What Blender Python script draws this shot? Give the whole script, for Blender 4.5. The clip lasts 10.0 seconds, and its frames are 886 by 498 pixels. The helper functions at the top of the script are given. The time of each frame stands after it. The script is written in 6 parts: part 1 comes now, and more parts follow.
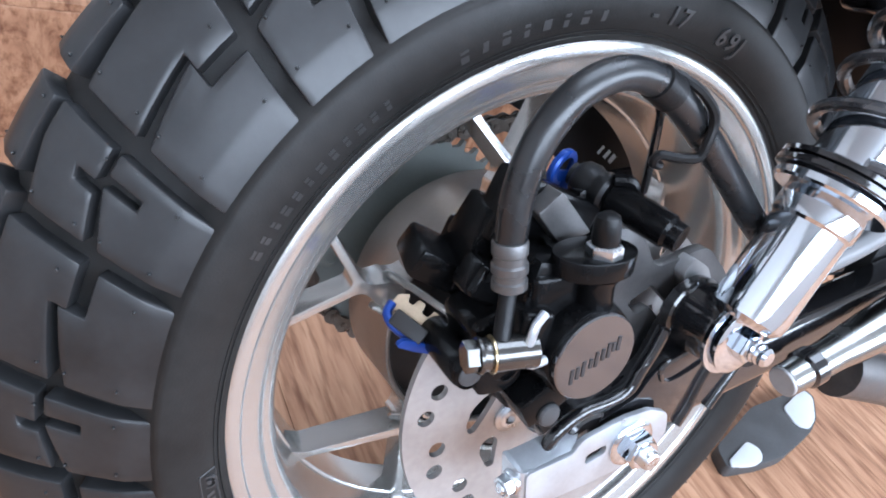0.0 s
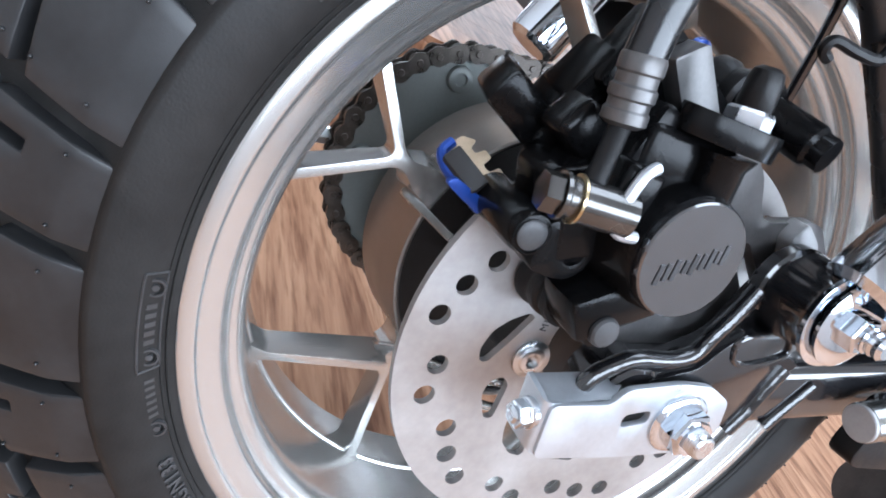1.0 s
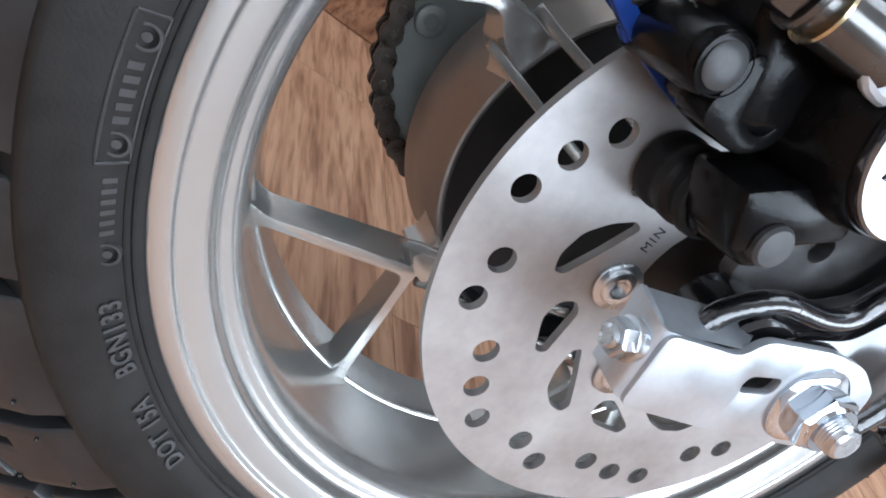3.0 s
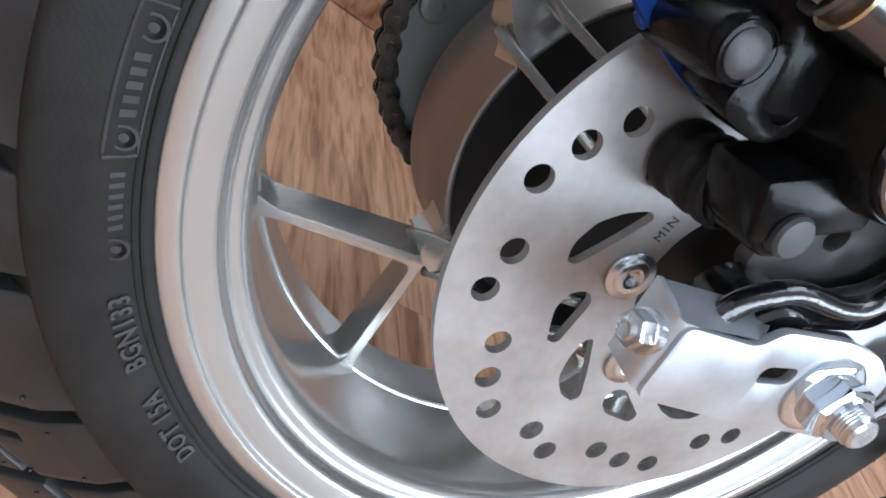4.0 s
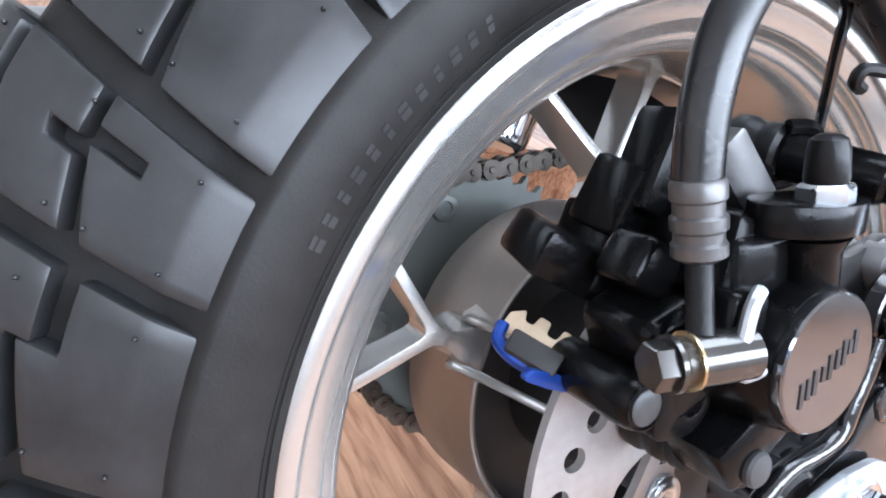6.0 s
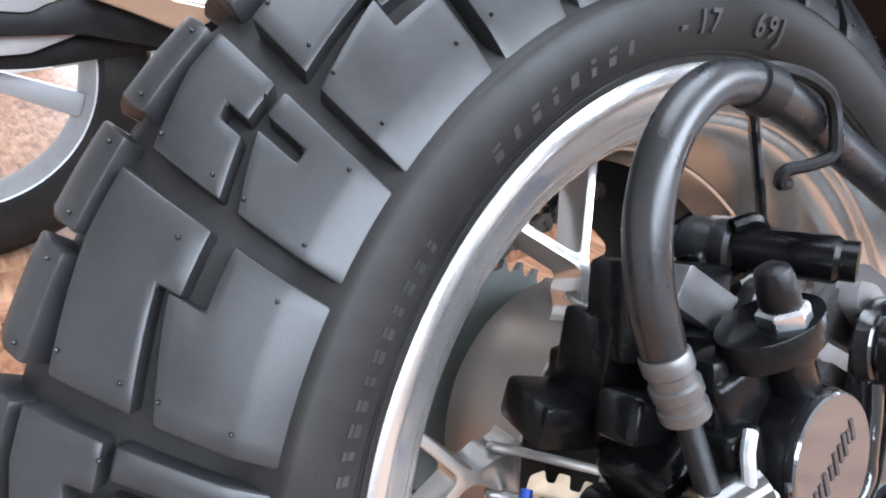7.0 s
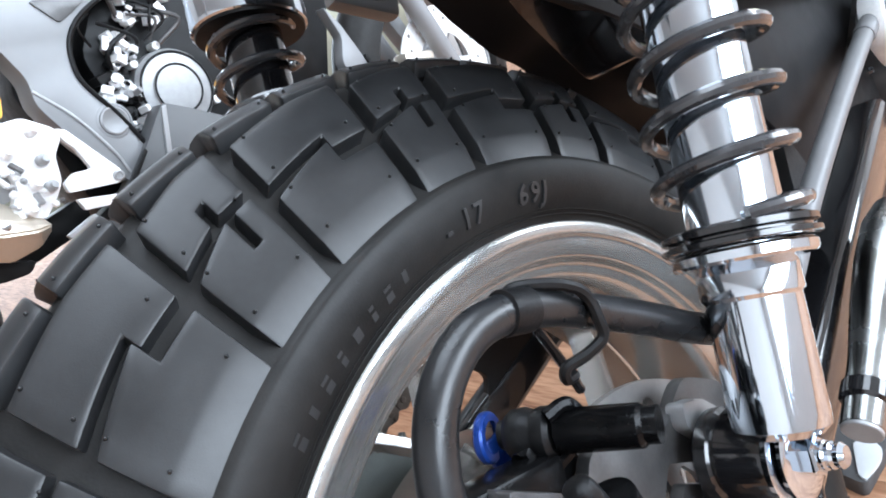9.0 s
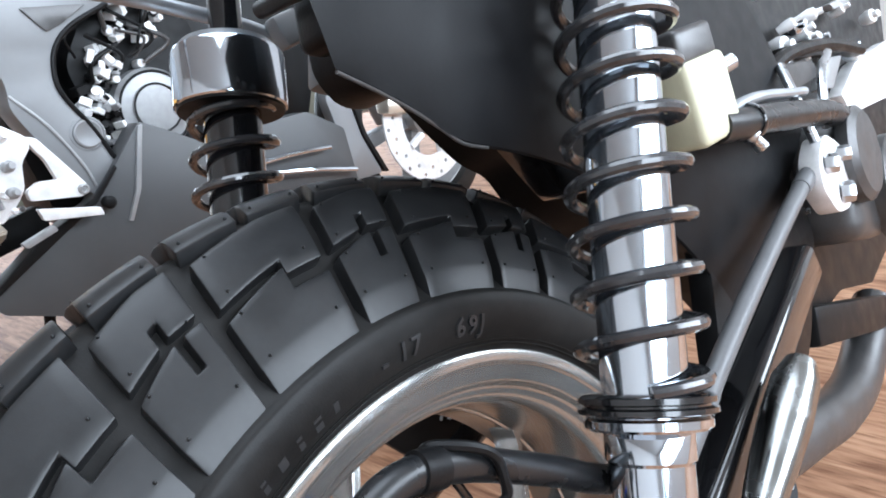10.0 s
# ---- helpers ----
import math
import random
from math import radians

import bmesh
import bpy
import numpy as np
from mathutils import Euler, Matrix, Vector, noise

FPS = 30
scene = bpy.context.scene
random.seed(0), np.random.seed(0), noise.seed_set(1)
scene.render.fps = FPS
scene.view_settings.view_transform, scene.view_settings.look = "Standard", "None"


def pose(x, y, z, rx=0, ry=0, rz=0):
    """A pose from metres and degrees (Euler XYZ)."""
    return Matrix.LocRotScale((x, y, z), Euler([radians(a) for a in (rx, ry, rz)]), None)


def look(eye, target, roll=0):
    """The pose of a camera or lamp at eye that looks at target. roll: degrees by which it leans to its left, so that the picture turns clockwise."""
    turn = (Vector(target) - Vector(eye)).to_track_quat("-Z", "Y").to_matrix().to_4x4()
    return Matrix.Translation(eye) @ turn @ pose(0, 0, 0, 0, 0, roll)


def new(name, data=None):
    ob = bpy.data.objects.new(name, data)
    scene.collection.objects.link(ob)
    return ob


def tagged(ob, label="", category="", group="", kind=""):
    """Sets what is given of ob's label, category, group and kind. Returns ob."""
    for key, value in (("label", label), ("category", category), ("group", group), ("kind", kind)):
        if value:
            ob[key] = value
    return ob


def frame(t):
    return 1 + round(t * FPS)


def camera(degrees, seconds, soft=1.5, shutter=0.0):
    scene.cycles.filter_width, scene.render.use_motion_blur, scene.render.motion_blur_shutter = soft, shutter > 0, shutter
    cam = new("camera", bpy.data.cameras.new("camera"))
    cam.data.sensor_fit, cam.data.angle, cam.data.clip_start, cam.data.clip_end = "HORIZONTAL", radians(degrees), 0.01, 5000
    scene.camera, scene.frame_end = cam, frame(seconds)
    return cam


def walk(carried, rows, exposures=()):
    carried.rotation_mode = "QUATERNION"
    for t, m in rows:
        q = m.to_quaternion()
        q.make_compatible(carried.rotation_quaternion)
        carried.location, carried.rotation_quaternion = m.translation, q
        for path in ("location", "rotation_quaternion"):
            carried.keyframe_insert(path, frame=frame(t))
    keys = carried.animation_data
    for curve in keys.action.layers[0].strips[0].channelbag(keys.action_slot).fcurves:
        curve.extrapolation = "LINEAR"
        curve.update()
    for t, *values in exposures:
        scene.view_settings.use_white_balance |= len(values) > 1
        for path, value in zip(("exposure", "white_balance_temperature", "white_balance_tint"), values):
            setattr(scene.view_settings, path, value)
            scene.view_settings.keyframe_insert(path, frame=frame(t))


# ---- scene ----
# The motorcycle stands leaning on its side stand: its own frame has the rear axle at the origin,
# x towards its front wheel, y to its left side, z up.
HUB, LEAN, NOSE_UP = 0.354, 14.0, 13.0
BIKE = pose(0, 0, HUB, -LEAN, 0, 0) @ pose(0, 0, 0, 0, -NOSE_UP, 0)
cam = camera(66.84, 10.0, soft=1.85)
# seconds, place in the motorcycle's frame, Euler angles
PATH = [
    (0, -0.2444, -0.3477, 0.3232, 60.28, 1.68, -28.18),
    (0.5, -0.2639, -0.3455, 0.2372, 64.65, -6.27, -23.52),
    (1, -0.2553, -0.3226, 0.1793, 66.72, -13.95, -21.26),
    (1.5, -0.2442, -0.3000, 0.1459, 67.07, -19.01, -19.77),
    (2, -0.2383, -0.2784, 0.1209, 65.96, -22.19, -18.47),
    (2.5, -0.2353, -0.2678, 0.0993, 64.18, -24.34, -16.91),
    (2.7, -0.2386, -0.2642, 0.0941, 63.99, -25.06, -16.54),
    (3.8, -0.2383, -0.2562, 0.0836, 62.02, -26.32, -15.78),
    (4, -0.2430, -0.2553, 0.0870, 62.29, -25.35, -16.61),
    (4.5, -0.2430, -0.2553, 0.1041, 64.50, -20.23, -19.78),
    (5, -0.2465, -0.2557, 0.1273, 67.11, -13.46, -22.48),
    (5.5, -0.2503, -0.2551, 0.1784, 69.83, -2.06, -26.96),
    (6, -0.2600, -0.2565, 0.2198, 72.04, 6.25, -30.33),
    (6.2, -0.2620, -0.2549, 0.2364, 72.23, 9.24, -32.27),
    (7.3, -0.2136, -0.2638, 0.3094, 70.02, 28.15, -37.56),
    (7.5, -0.2064, -0.2661, 0.3130, 70.23, 31.97, -39.31),
    (8, -0.1888, -0.2730, 0.3207, 68.53, 38.23, -45.15),
    (8.5, -0.1733, -0.2838, 0.3235, 67.95, 39.56, -49.03),
    (9, -0.1526, -0.3019, 0.3388, 68.84, 37.16, -50.88),
    (9.5, -0.1337, -0.3245, 0.3659, 69.97, 32.81, -51.26),
    (10, -0.1267, -0.3403, 0.3885, 70.60, 28.82, -51.20),
]
walk(cam, [(t, BIKE @ pose(x, y, z, rx, ry, rz)) for t, x, y, z, rx, ry, rz in PATH],
     exposures=[(0, 0.56, 5650, 12), (1.0, 0.46, 5800, 11), (1.5, 0.34, 5800, 11), (2.7, 0.12, 5950, 10), (4.5, -0.04, 5950, 10), (5.5, 0.64, 5850, 12),
                (6.2, 0.90, 5900, 13), (7.5, 0.96, 6000, 12), (8.2, 0.68, 6000, 11), (9, 0.46, 6000, 10), (9.5, 0.32, 6000, 10), (10, 0.10, 6000, 10)])

# ---- light ----
world = bpy.data.worlds.new("sky")
scene.world = world
world.use_nodes = True
wn = world.node_tree
sky = wn.nodes.new("ShaderNodeTexSky")
sky.sky_type, sky.sun_disc = "NISHITA", False
sky.sun_elevation, sky.sun_rotation = radians(48), radians(150)
wn.nodes["Background"].inputs["Strength"].default_value = 0.12
wn.links.new(sky.outputs[0], wn.nodes["Background"].inputs["Color"])


def window_light(name, place, target, width, height, power, colour):
    lamp = bpy.data.lights.new(name, "AREA")
    lamp.shape, lamp.size, lamp.size_y, lamp.energy, lamp.color = "RECTANGLE", width, height, power, colour
    ob = new(name, lamp)
    ob.matrix_world = look(place, target)
    return ob


# daylight in the assumed openings of the show room; the one overhead is added
window_light("daylight_right", (1.25, -2.95, 2.0), (0.8, 0.0, 0.8), 6.6, 1.5, 305, (0.88, 0.95, 1.0))
window_light("daylight_left", (2.2, 3.92, 1.3), (1.6, 0.0, 0.8), 4.2, 2.3, 112, (0.88, 0.95, 1.0))
window_light("added_light_above", (0.5, 0.1, 3.0), (0.5, 0.1, 0.0), 2.4, 1.8, 64, (0.9, 0.96, 1.0))
scene.view_settings.exposure = 0.0

# ---- materials ----
def material(name, colour, rough=0.5, metal=0.0, spread=0.15, scale=30.0, bump=0.0, bump_scale=200.0, coat=0.0, rough_spread=0.1, spec=0.5):
    """Base colour varied by two noises, a roughness varied by smudges, fine relief."""
    m = bpy.data.materials.new(name)
    m.use_nodes = True
    t = m.node_tree
    b = t.nodes["Principled BSDF"]
    b.inputs["Metallic"].default_value = metal
    b.inputs["Coat Weight"].default_value = coat
    b.inputs["Coat Roughness"].default_value = 0.08
    b.inputs["Specular IOR Level"].default_value = spec
    co = t.nodes.new("ShaderNodeTexCoord")
    n1 = t.nodes.new("ShaderNodeTexNoise")
    n1.inputs["Scale"].default_value, n1.inputs["Detail"].default_value = scale, 6
    n2 = t.nodes.new("ShaderNodeTexNoise")
    n2.inputs["Scale"].default_value, n2.inputs["Detail"].default_value = scale * 9, 3
    t.links.new(co.outputs["Object"], n1.inputs["Vector"])
    t.links.new(co.outputs["Object"], n2.inputs["Vector"])
    add = t.nodes.new("ShaderNodeMath")
    add.operation = "ADD"
    half = t.nodes.new("ShaderNodeMath")
    half.operation = "MULTIPLY"
    half.inputs[1].default_value = 0.35
    t.links.new(n2.outputs["Fac"], half.inputs[0])
    t.links.new(n1.outputs["Fac"], add.inputs[0])
    t.links.new(half.outputs[0], add.inputs[1])
    ramp = t.nodes.new("ShaderNodeValToRGB")
    lo = [max(0.0, c * (1 - spread)) for c in colour]
    hi = [min(1.0, c * (1 + spread)) for c in colour]
    ramp.color_ramp.elements[0].position, ramp.color_ramp.elements[1].position = 0.45, 0.9
    ramp.color_ramp.elements[0].color, ramp.color_ramp.elements[1].color = (*lo, 1), (*hi, 1)
    t.links.new(add.outputs[0], ramp.inputs["Fac"])
    t.links.new(ramp.outputs["Color"], b.inputs["Base Color"])
    mr = t.nodes.new("ShaderNodeMapRange")
    mr.inputs["From Min"].default_value, mr.inputs["From Max"].default_value = 0.3, 0.75
    mr.inputs["To Min"].default_value = max(0.02, rough - rough_spread)
    mr.inputs["To Max"].default_value = min(1.0, rough + rough_spread)
    t.links.new(n1.outputs["Fac"], mr.inputs["Value"])
    t.links.new(mr.outputs[0], b.inputs["Roughness"])
    if bump:
        n3 = t.nodes.new("ShaderNodeTexNoise")
        n3.inputs["Scale"].default_value, n3.inputs["Detail"].default_value = bump_scale, 4
        t.links.new(co.outputs["Object"], n3.inputs["Vector"])
        bp = t.nodes.new("ShaderNodeBump")
        bp.inputs["Strength"].default_value, bp.inputs["Distance"].default_value = bump, 0.001
        t.links.new(n3.outputs["Fac"], bp.inputs["Height"])
        t.links.new(bp.outputs[0], b.inputs["Normal"])
    return m


RUBBER = material("tyre rubber", (0.0165, 0.0168, 0.0175), 0.37, 0, 0.35, 25, 0.06, 1400, rough_spread=0.05, spec=0.42)
SIDEWALL = material("sidewall rubber", (0.0140, 0.0134, 0.0128), 0.50, 0, 0.5, 11, 0.16, 700, rough_spread=0.12, spec=0.2)
SILVER = material("silver wheel paint", (0.52, 0.522, 0.51), 0.24, 0.84, 0.03, 14, rough_spread=0.015)
HUBMETAL = material("hub paint", (0.27, 0.248, 0.23), 0.38, 0.85, 0.08, 25, 0.05, 900)
STEEL = material("ground disc steel", (0.39, 0.38, 0.372), 0.46, 0.66, 0.16, 22, 0.08, 1200)
BOLT = material("bright bolt steel", (0.62, 0.65, 0.68), 0.3, 1.0, 0.1, 60)
ZINC = material("zinc plate", (0.47, 0.50, 0.53), 0.36, 0.66, 0.10, 45, 0.05, 500)
CHROME = material("chrome", (0.70, 0.76, 0.83), 0.10, 1.0, 0.02, 20, rough_spread=0.04)
GLOSS = material("black gloss paint", (0.010, 0.010, 0.0112), 0.14, 0, 0.3, 30, coat=0.7, rough_spread=0.05)
SATIN = material("black satin casting", (0.004, 0.004, 0.0043), 0.2, 0.0, 0.3, 60, 0.08, 700, rough_spread=0.06, spec=0.13)
PLASTIC = material("black plastic", (0.006, 0.006, 0.0064), 0.44, 0, 0.3, 40, 0.2, 500, spec=0.22)
HOSE = material("hose rubber", (0.011, 0.0115, 0.0125), 0.3, 0, 0.15, 40, 0.1, 600)
GREYCAST = material("grey coated casting", (0.34, 0.345, 0.35), 0.42, 0.35, 0.1, 60, 0.1, 600)
LACQUER = material("thick black lacquer", (0.008, 0.008, 0.009), 0.1, 0, 0.3, 90, 0.7, 160, coat=0.5)
SLEEVE = material("grey cable sleeve", (0.13, 0.132, 0.136), 0.45, 0, 0.12, 40, 0.1, 400)
SEMI = material("black semi-gloss plastic", (0.008, 0.0082, 0.009), 0.42, 0, 0.2, 30, 0.05, 400, spec=0.12)
BRACKET = material("dark grey bracket", (0.10, 0.098, 0.098), 0.38, 0.5, 0.2, 50, 0.1, 500)
CAPMETAL = material("grey satin metal", (0.18, 0.182, 0.19), 0.10, 0.9, 0.04, 60, rough_spread=0.04)
CHAIN = material("oiled chain steel", (0.085, 0.075, 0.066), 0.34, 0.85, 0.35, 90)
SPROCKET = material("sprocket alloy", (0.17, 0.183, 0.174), 0.5, 0.5, 0.1, 40)
# near-black that holds the shade of recesses in its base colour
RECESS_SHADE = material("near-black recess shade", (0.010, 0.009, 0.009), 0.55, 0.0, 0.3, 60)
BLUE = material("blue anodised", (0.010, 0.045, 0.25), 0.35, 0.4, 0.15, 60)
BRASS = material("pad spring plate", (0.55, 0.43, 0.3), 0.45, 0.4, 0.15, 80)
CREAM = material("reservoir plastic", (0.72, 0.70, 0.5), 0.4, 0, 0.06, 30)
CHOCK = material("grey rubber", (0.055, 0.056, 0.058), 0.6, 0, 0.25, 30, 0.2, 300)
TUBE = material("grey plated tube", (0.34, 0.35, 0.345), 0.24, 1.0, 0.08, 40)
WHITE = material("white painted metal", (0.60, 0.63, 0.65), 0.4, 0.1, 0.05, 20)
ALLOY = material("bright cast alloy", (0.86, 0.86, 0.86), 0.42, 0.15, 0.12, 50, 0.2, 300)
FRAMEGREY = material("grey frame casting", (0.25, 0.255, 0.262), 0.45, 0.25, 0.05, 6, 0.05, 300, rough_spread=0.03)
PANGREY = material("dark grey panel", (0.075, 0.077, 0.08), 0.42, 0, 0.06, 6, 0.05, 300, rough_spread=0.04)
MUFFLER = material("champagne muffler", (0.68, 0.62, 0.53), 0.36, 0.75, 0.06, 15)
ORANGE = material("orange cover", (0.85, 0.42, 0.06), 0.4, 0, 0.06, 20)
WALL = material("wall paint", (0.62, 0.61, 0.60), 0.8, 0, 0.04, 4, 0.1, 80)
CEIL = material("ceiling paint", (0.40, 0.40, 0.395), 0.85, 0, 0.03, 4)
COIL = material("black spring enamel", (0.032, 0.033, 0.036), 0.2, 0, 0.2, 60, coat=0.9)
PINGREY = material("dull grey pin", (0.055, 0.056, 0.058), 0.5, 0.2, 0.2, 80, spec=0.3)
GOLD = material("gold plated washer", (0.52, 0.42, 0.25), 0.25, 1.0, 0.1, 60)
SMOKED = material("smoked plated steel", (0.11, 0.108, 0.105), 0.2, 0.9, 0.15, 60)
MARK = material("cap marking", (0.03, 0.03, 0.032), 0.4, 0.2, 0.2, 50)
GREYMARK = material("moulded letters", (0.03, 0.03, 0.031), 0.42, 0, 0.2, 50)


def wood():
    m = bpy.data.materials.new("wood floor board")
    m.use_nodes = True
    t = m.node_tree
    b = t.nodes["Principled BSDF"]
    co = t.nodes.new("ShaderNodeTexCoord")
    inf = t.nodes.new("ShaderNodeObjectInfo")
    mp = t.nodes.new("ShaderNodeMapping")
    mp.inputs["Scale"].default_value = (17, 1.9, 10)
    t.links.new(co.outputs["Object"], mp.inputs["Vector"])
    off = t.nodes.new("ShaderNodeVectorMath")
    off.operation = "ADD"
    sc = t.nodes.new("ShaderNodeMath")
    sc.operation = "MULTIPLY"
    sc.inputs[1].default_value = 40
    t.links.new(inf.outputs["Random"], sc.inputs[0])
    t.links.new(mp.outputs[0], off.inputs[0])
    t.links.new(sc.outputs[0], off.inputs[1])
    g = t.nodes.new("ShaderNodeTexNoise")
    g.inputs["Scale"].default_value, g.inputs["Detail"].default_value, g.inputs["Distortion"].default_value = 1.6, 8, 1.4
    t.links.new(off.outputs[0], g.inputs["Vector"])
    fine = t.nodes.new("ShaderNodeTexNoise")
    fine.inputs["Scale"].default_value, fine.inputs["Detail"].default_value = 7, 6
    t.links.new(off.outputs[0], fine.inputs["Vector"])
    ramp = t.nodes.new("ShaderNodeValToRGB")
    e = ramp.color_ramp.elements
    e[0].position, e[0].color = 0.33, (0.225, 0.108, 0.060, 1)
    e[1].position, e[1].color = 0.66, (0.490, 0.285, 0.172, 1)
    mid = ramp.color_ramp.elements.new(0.48)
    mid.color = (0.395, 0.213, 0.124, 1)
    t.links.new(g.outputs["Fac"], ramp.inputs["Fac"])
    mix = t.nodes.new("ShaderNodeMixRGB")
    mix.blend_type = "MULTIPLY"
    mix.inputs["Fac"].default_value = 0.75
    r2 = t.nodes.new("ShaderNodeValToRGB")
    r2.color_ramp.elements[0].position, r2.color_ramp.elements[0].color = 0.32, (0.45, 0.36, 0.3, 1)
    r2.color_ramp.elements[1].position, r2.color_ramp.elements[1].color = 0.55, (1, 1, 1, 1)
    t.links.new(fine.outputs["Fac"], r2.inputs["Fac"])
    t.links.new(ramp.outputs["Color"], mix.inputs["Color1"])
    t.links.new(r2.outputs["Color"], mix.inputs["Color2"])
    t.links.new(mix.outputs[0], b.inputs["Base Color"])
    b.inputs["Roughness"].default_value = 0.58
    b.inputs["Specular IOR Level"].default_value = 0.3
    bp = t.nodes.new("ShaderNodeBump")
    bp.inputs["Strength"].default_value, bp.inputs["Distance"].default_value = 0.2, 0.001
    t.links.new(fine.outputs["Fac"], bp.inputs["Height"])
    t.links.new(bp.outputs[0], b.inputs["Normal"])
    return m


WOOD = wood()
GAP = material("joint between boards", (0.06, 0.035, 0.024), 0.8, 0, 0.2, 20)

# ---- mesh helpers ----
def smooth(bm, on=True):
    for fc in bm.faces:
        fc.smooth = on
    return bm


def part(name, bm, mat, parent, label="", angle=35):
    """Links a bmesh as one mesh object under a thing or part."""
    me = bpy.data.meshes.new(name)
    bmesh.ops.recalc_face_normals(bm, faces=bm.faces)
    for ed in bm.edges:
        if len(ed.link_faces) == 2:
            ed.smooth = ed.calc_face_angle(0) < radians(angle)
    smooth(bm)
    bm.to_mesh(me)
    bm.free()
    me.materials.append(mat)
    ob = new(name, me)
    ob.parent = parent
    if label:
        tagged(ob, label)
    return ob


def share(name, mesh, parent, m):
    ob = new(name, mesh)
    ob.parent = parent
    ob.matrix_basis = m
    return ob


def lathe(bm, p0, direction, profile, n=32, cap=True, spin=0.0):
    """Turns (along, radius) pairs about the axis from p0."""
    q = Vector(direction).normalized().to_track_quat("Z", "Y").to_matrix()
    p0 = Vector(p0)
    rings = []
    for s, r in profile:
        ring = []
        for i in range(n):
            a = 2 * math.pi * i / n + spin
            ring.append(bm.verts.new(p0 + q @ Vector((r * math.cos(a), r * math.sin(a), s))))
        rings.append(ring)
    for a, b in zip(rings, rings[1:]):
        for i in range(n):
            bm.faces.new((a[i], a[(i + 1) % n], b[(i + 1) % n], b[i]))
    if cap:
        bm.faces.new(rings[0][::-1])
        bm.faces.new(rings[-1])
    return bm


def rod(bm, p0, p1, r, n=24, bevel=0.001, spin=0.0):
    d = (Vector(p1) - Vector(p0)).length
    return lathe(bm, p0, Vector(p1) - Vector(p0), [(0, max(r - bevel, 1e-4)), (bevel, r), (d - bevel, r), (d, max(r - bevel, 1e-4))], n, True, spin)


def ring_of(bm, profile, n=96, shear=(0.0, 0.0)):
    """Turns a closed (y, radius) outline about the axle."""
    rings = []
    for i in range(n):
        a = 2 * math.pi * i / n
        rings.append([bm.verts.new((r * math.cos(a) + shear[0] * y, y, r * math.sin(a) + shear[1] * y)) for y, r in profile])
    k = len(profile)
    for i in range(n):
        a, b = rings[i], rings[(i + 1) % n]
        for j in range(k):
            bm.faces.new((a[j], a[(j + 1) % k], b[(j + 1) % k], b[j]))
    return bm


def block(bm, centre, size, turn=None, bevel=0.002, segments=2):
    """A box with rounded edges; turn: a rotation matrix."""
    m = Matrix.Translation(centre) @ (turn.to_4x4() if turn else Matrix()) @ Matrix.Diagonal((*size, 1))
    made = bmesh.ops.create_cube(bm, size=1, matrix=m)
    if bevel:
        edges = list({ed for v in made["verts"] for ed in v.link_edges})
        bmesh.ops.bevel(bm, geom=edges, offset=bevel, segments=segments, affect="EDGES", profile=0.5)
    return bm


def outline(bm, loops, y0, y1, bevel=0.0):
    """A plate from loops of (x, z): the first is its edge, the others are holes."""
    tmp = bmesh.new()
    for loop in loops:
        vs = [tmp.verts.new((x, y0, z)) for x, z in loop]
        for a, b in zip(vs, vs[1:] + vs[:1]):
            tmp.edges.new((a, b))
    bmesh.ops.triangle_fill(tmp, use_beauty=True, use_dissolve=False, edges=tmp.edges[:])
    got = bmesh.ops.extrude_face_region(tmp, geom=tmp.faces[:])
    for v in got["geom"]:
        if isinstance(v, bmesh.types.BMVert):
            v.co.y = y1
    bmesh.ops.recalc_face_normals(tmp, faces=tmp.faces)
    if bevel:
        sharp = [ed for ed in tmp.edges if len(ed.link_faces) == 2 and ed.calc_face_angle(0) > 1.2]
        bmesh.ops.bevel(tmp, geom=sharp, offset=bevel, segments=2, affect="EDGES", profile=0.5, clamp_overlap=True)
    me = bpy.data.meshes.new("plate")
    tmp.to_mesh(me)
    tmp.free()
    bm.from_mesh(me)
    bpy.data.meshes.remove(me)
    return bm


def circle(cx, cz, r, n=24, start=0.0):
    return [(cx + r * math.cos(start + 2 * math.pi * i / n), cz + r * math.sin(start + 2 * math.pi * i / n)) for i in range(n)]


def rounded(points, r=0.004, n=4):
    """Rounds the corners of a loop of (x, z)."""
    out = []
    k = len(points)
    for i in range(k):
        p, a, b = Vector(points[i]), Vector(points[i - 1]), Vector(points[(i + 1) % k])
        u, v = (a - p), (b - p)
        d = min(r, u.length * 0.45, v.length * 0.45)
        s, e = p + u.normalized() * d, p + v.normalized() * d
        for j in range(n + 1):
            w = j / n
            q = s * (1 - w) ** 2 + p * 2 * w * (1 - w) + e * w * w
            out.append((q.x, q.y))
    return out


def curve_points(points, step=6):
    """A smooth line through the points."""
    ps = [Vector(p) for p in points]
    ps = [ps[0] * 2 - ps[1]] + ps + [ps[-1] * 2 - ps[-2]]
    out = []
    for i in range(1, len(ps) - 2):
        a, b, c, d = ps[i - 1:i + 3]
        for j in range(step):
            t = j / step
            out.append(0.5 * ((2 * b) + (c - a) * t + (2 * a - 5 * b + 4 * c - d) * t * t + (3 * b - a - 3 * c + d) * t ** 3))
    out.append(ps[-2])
    return out


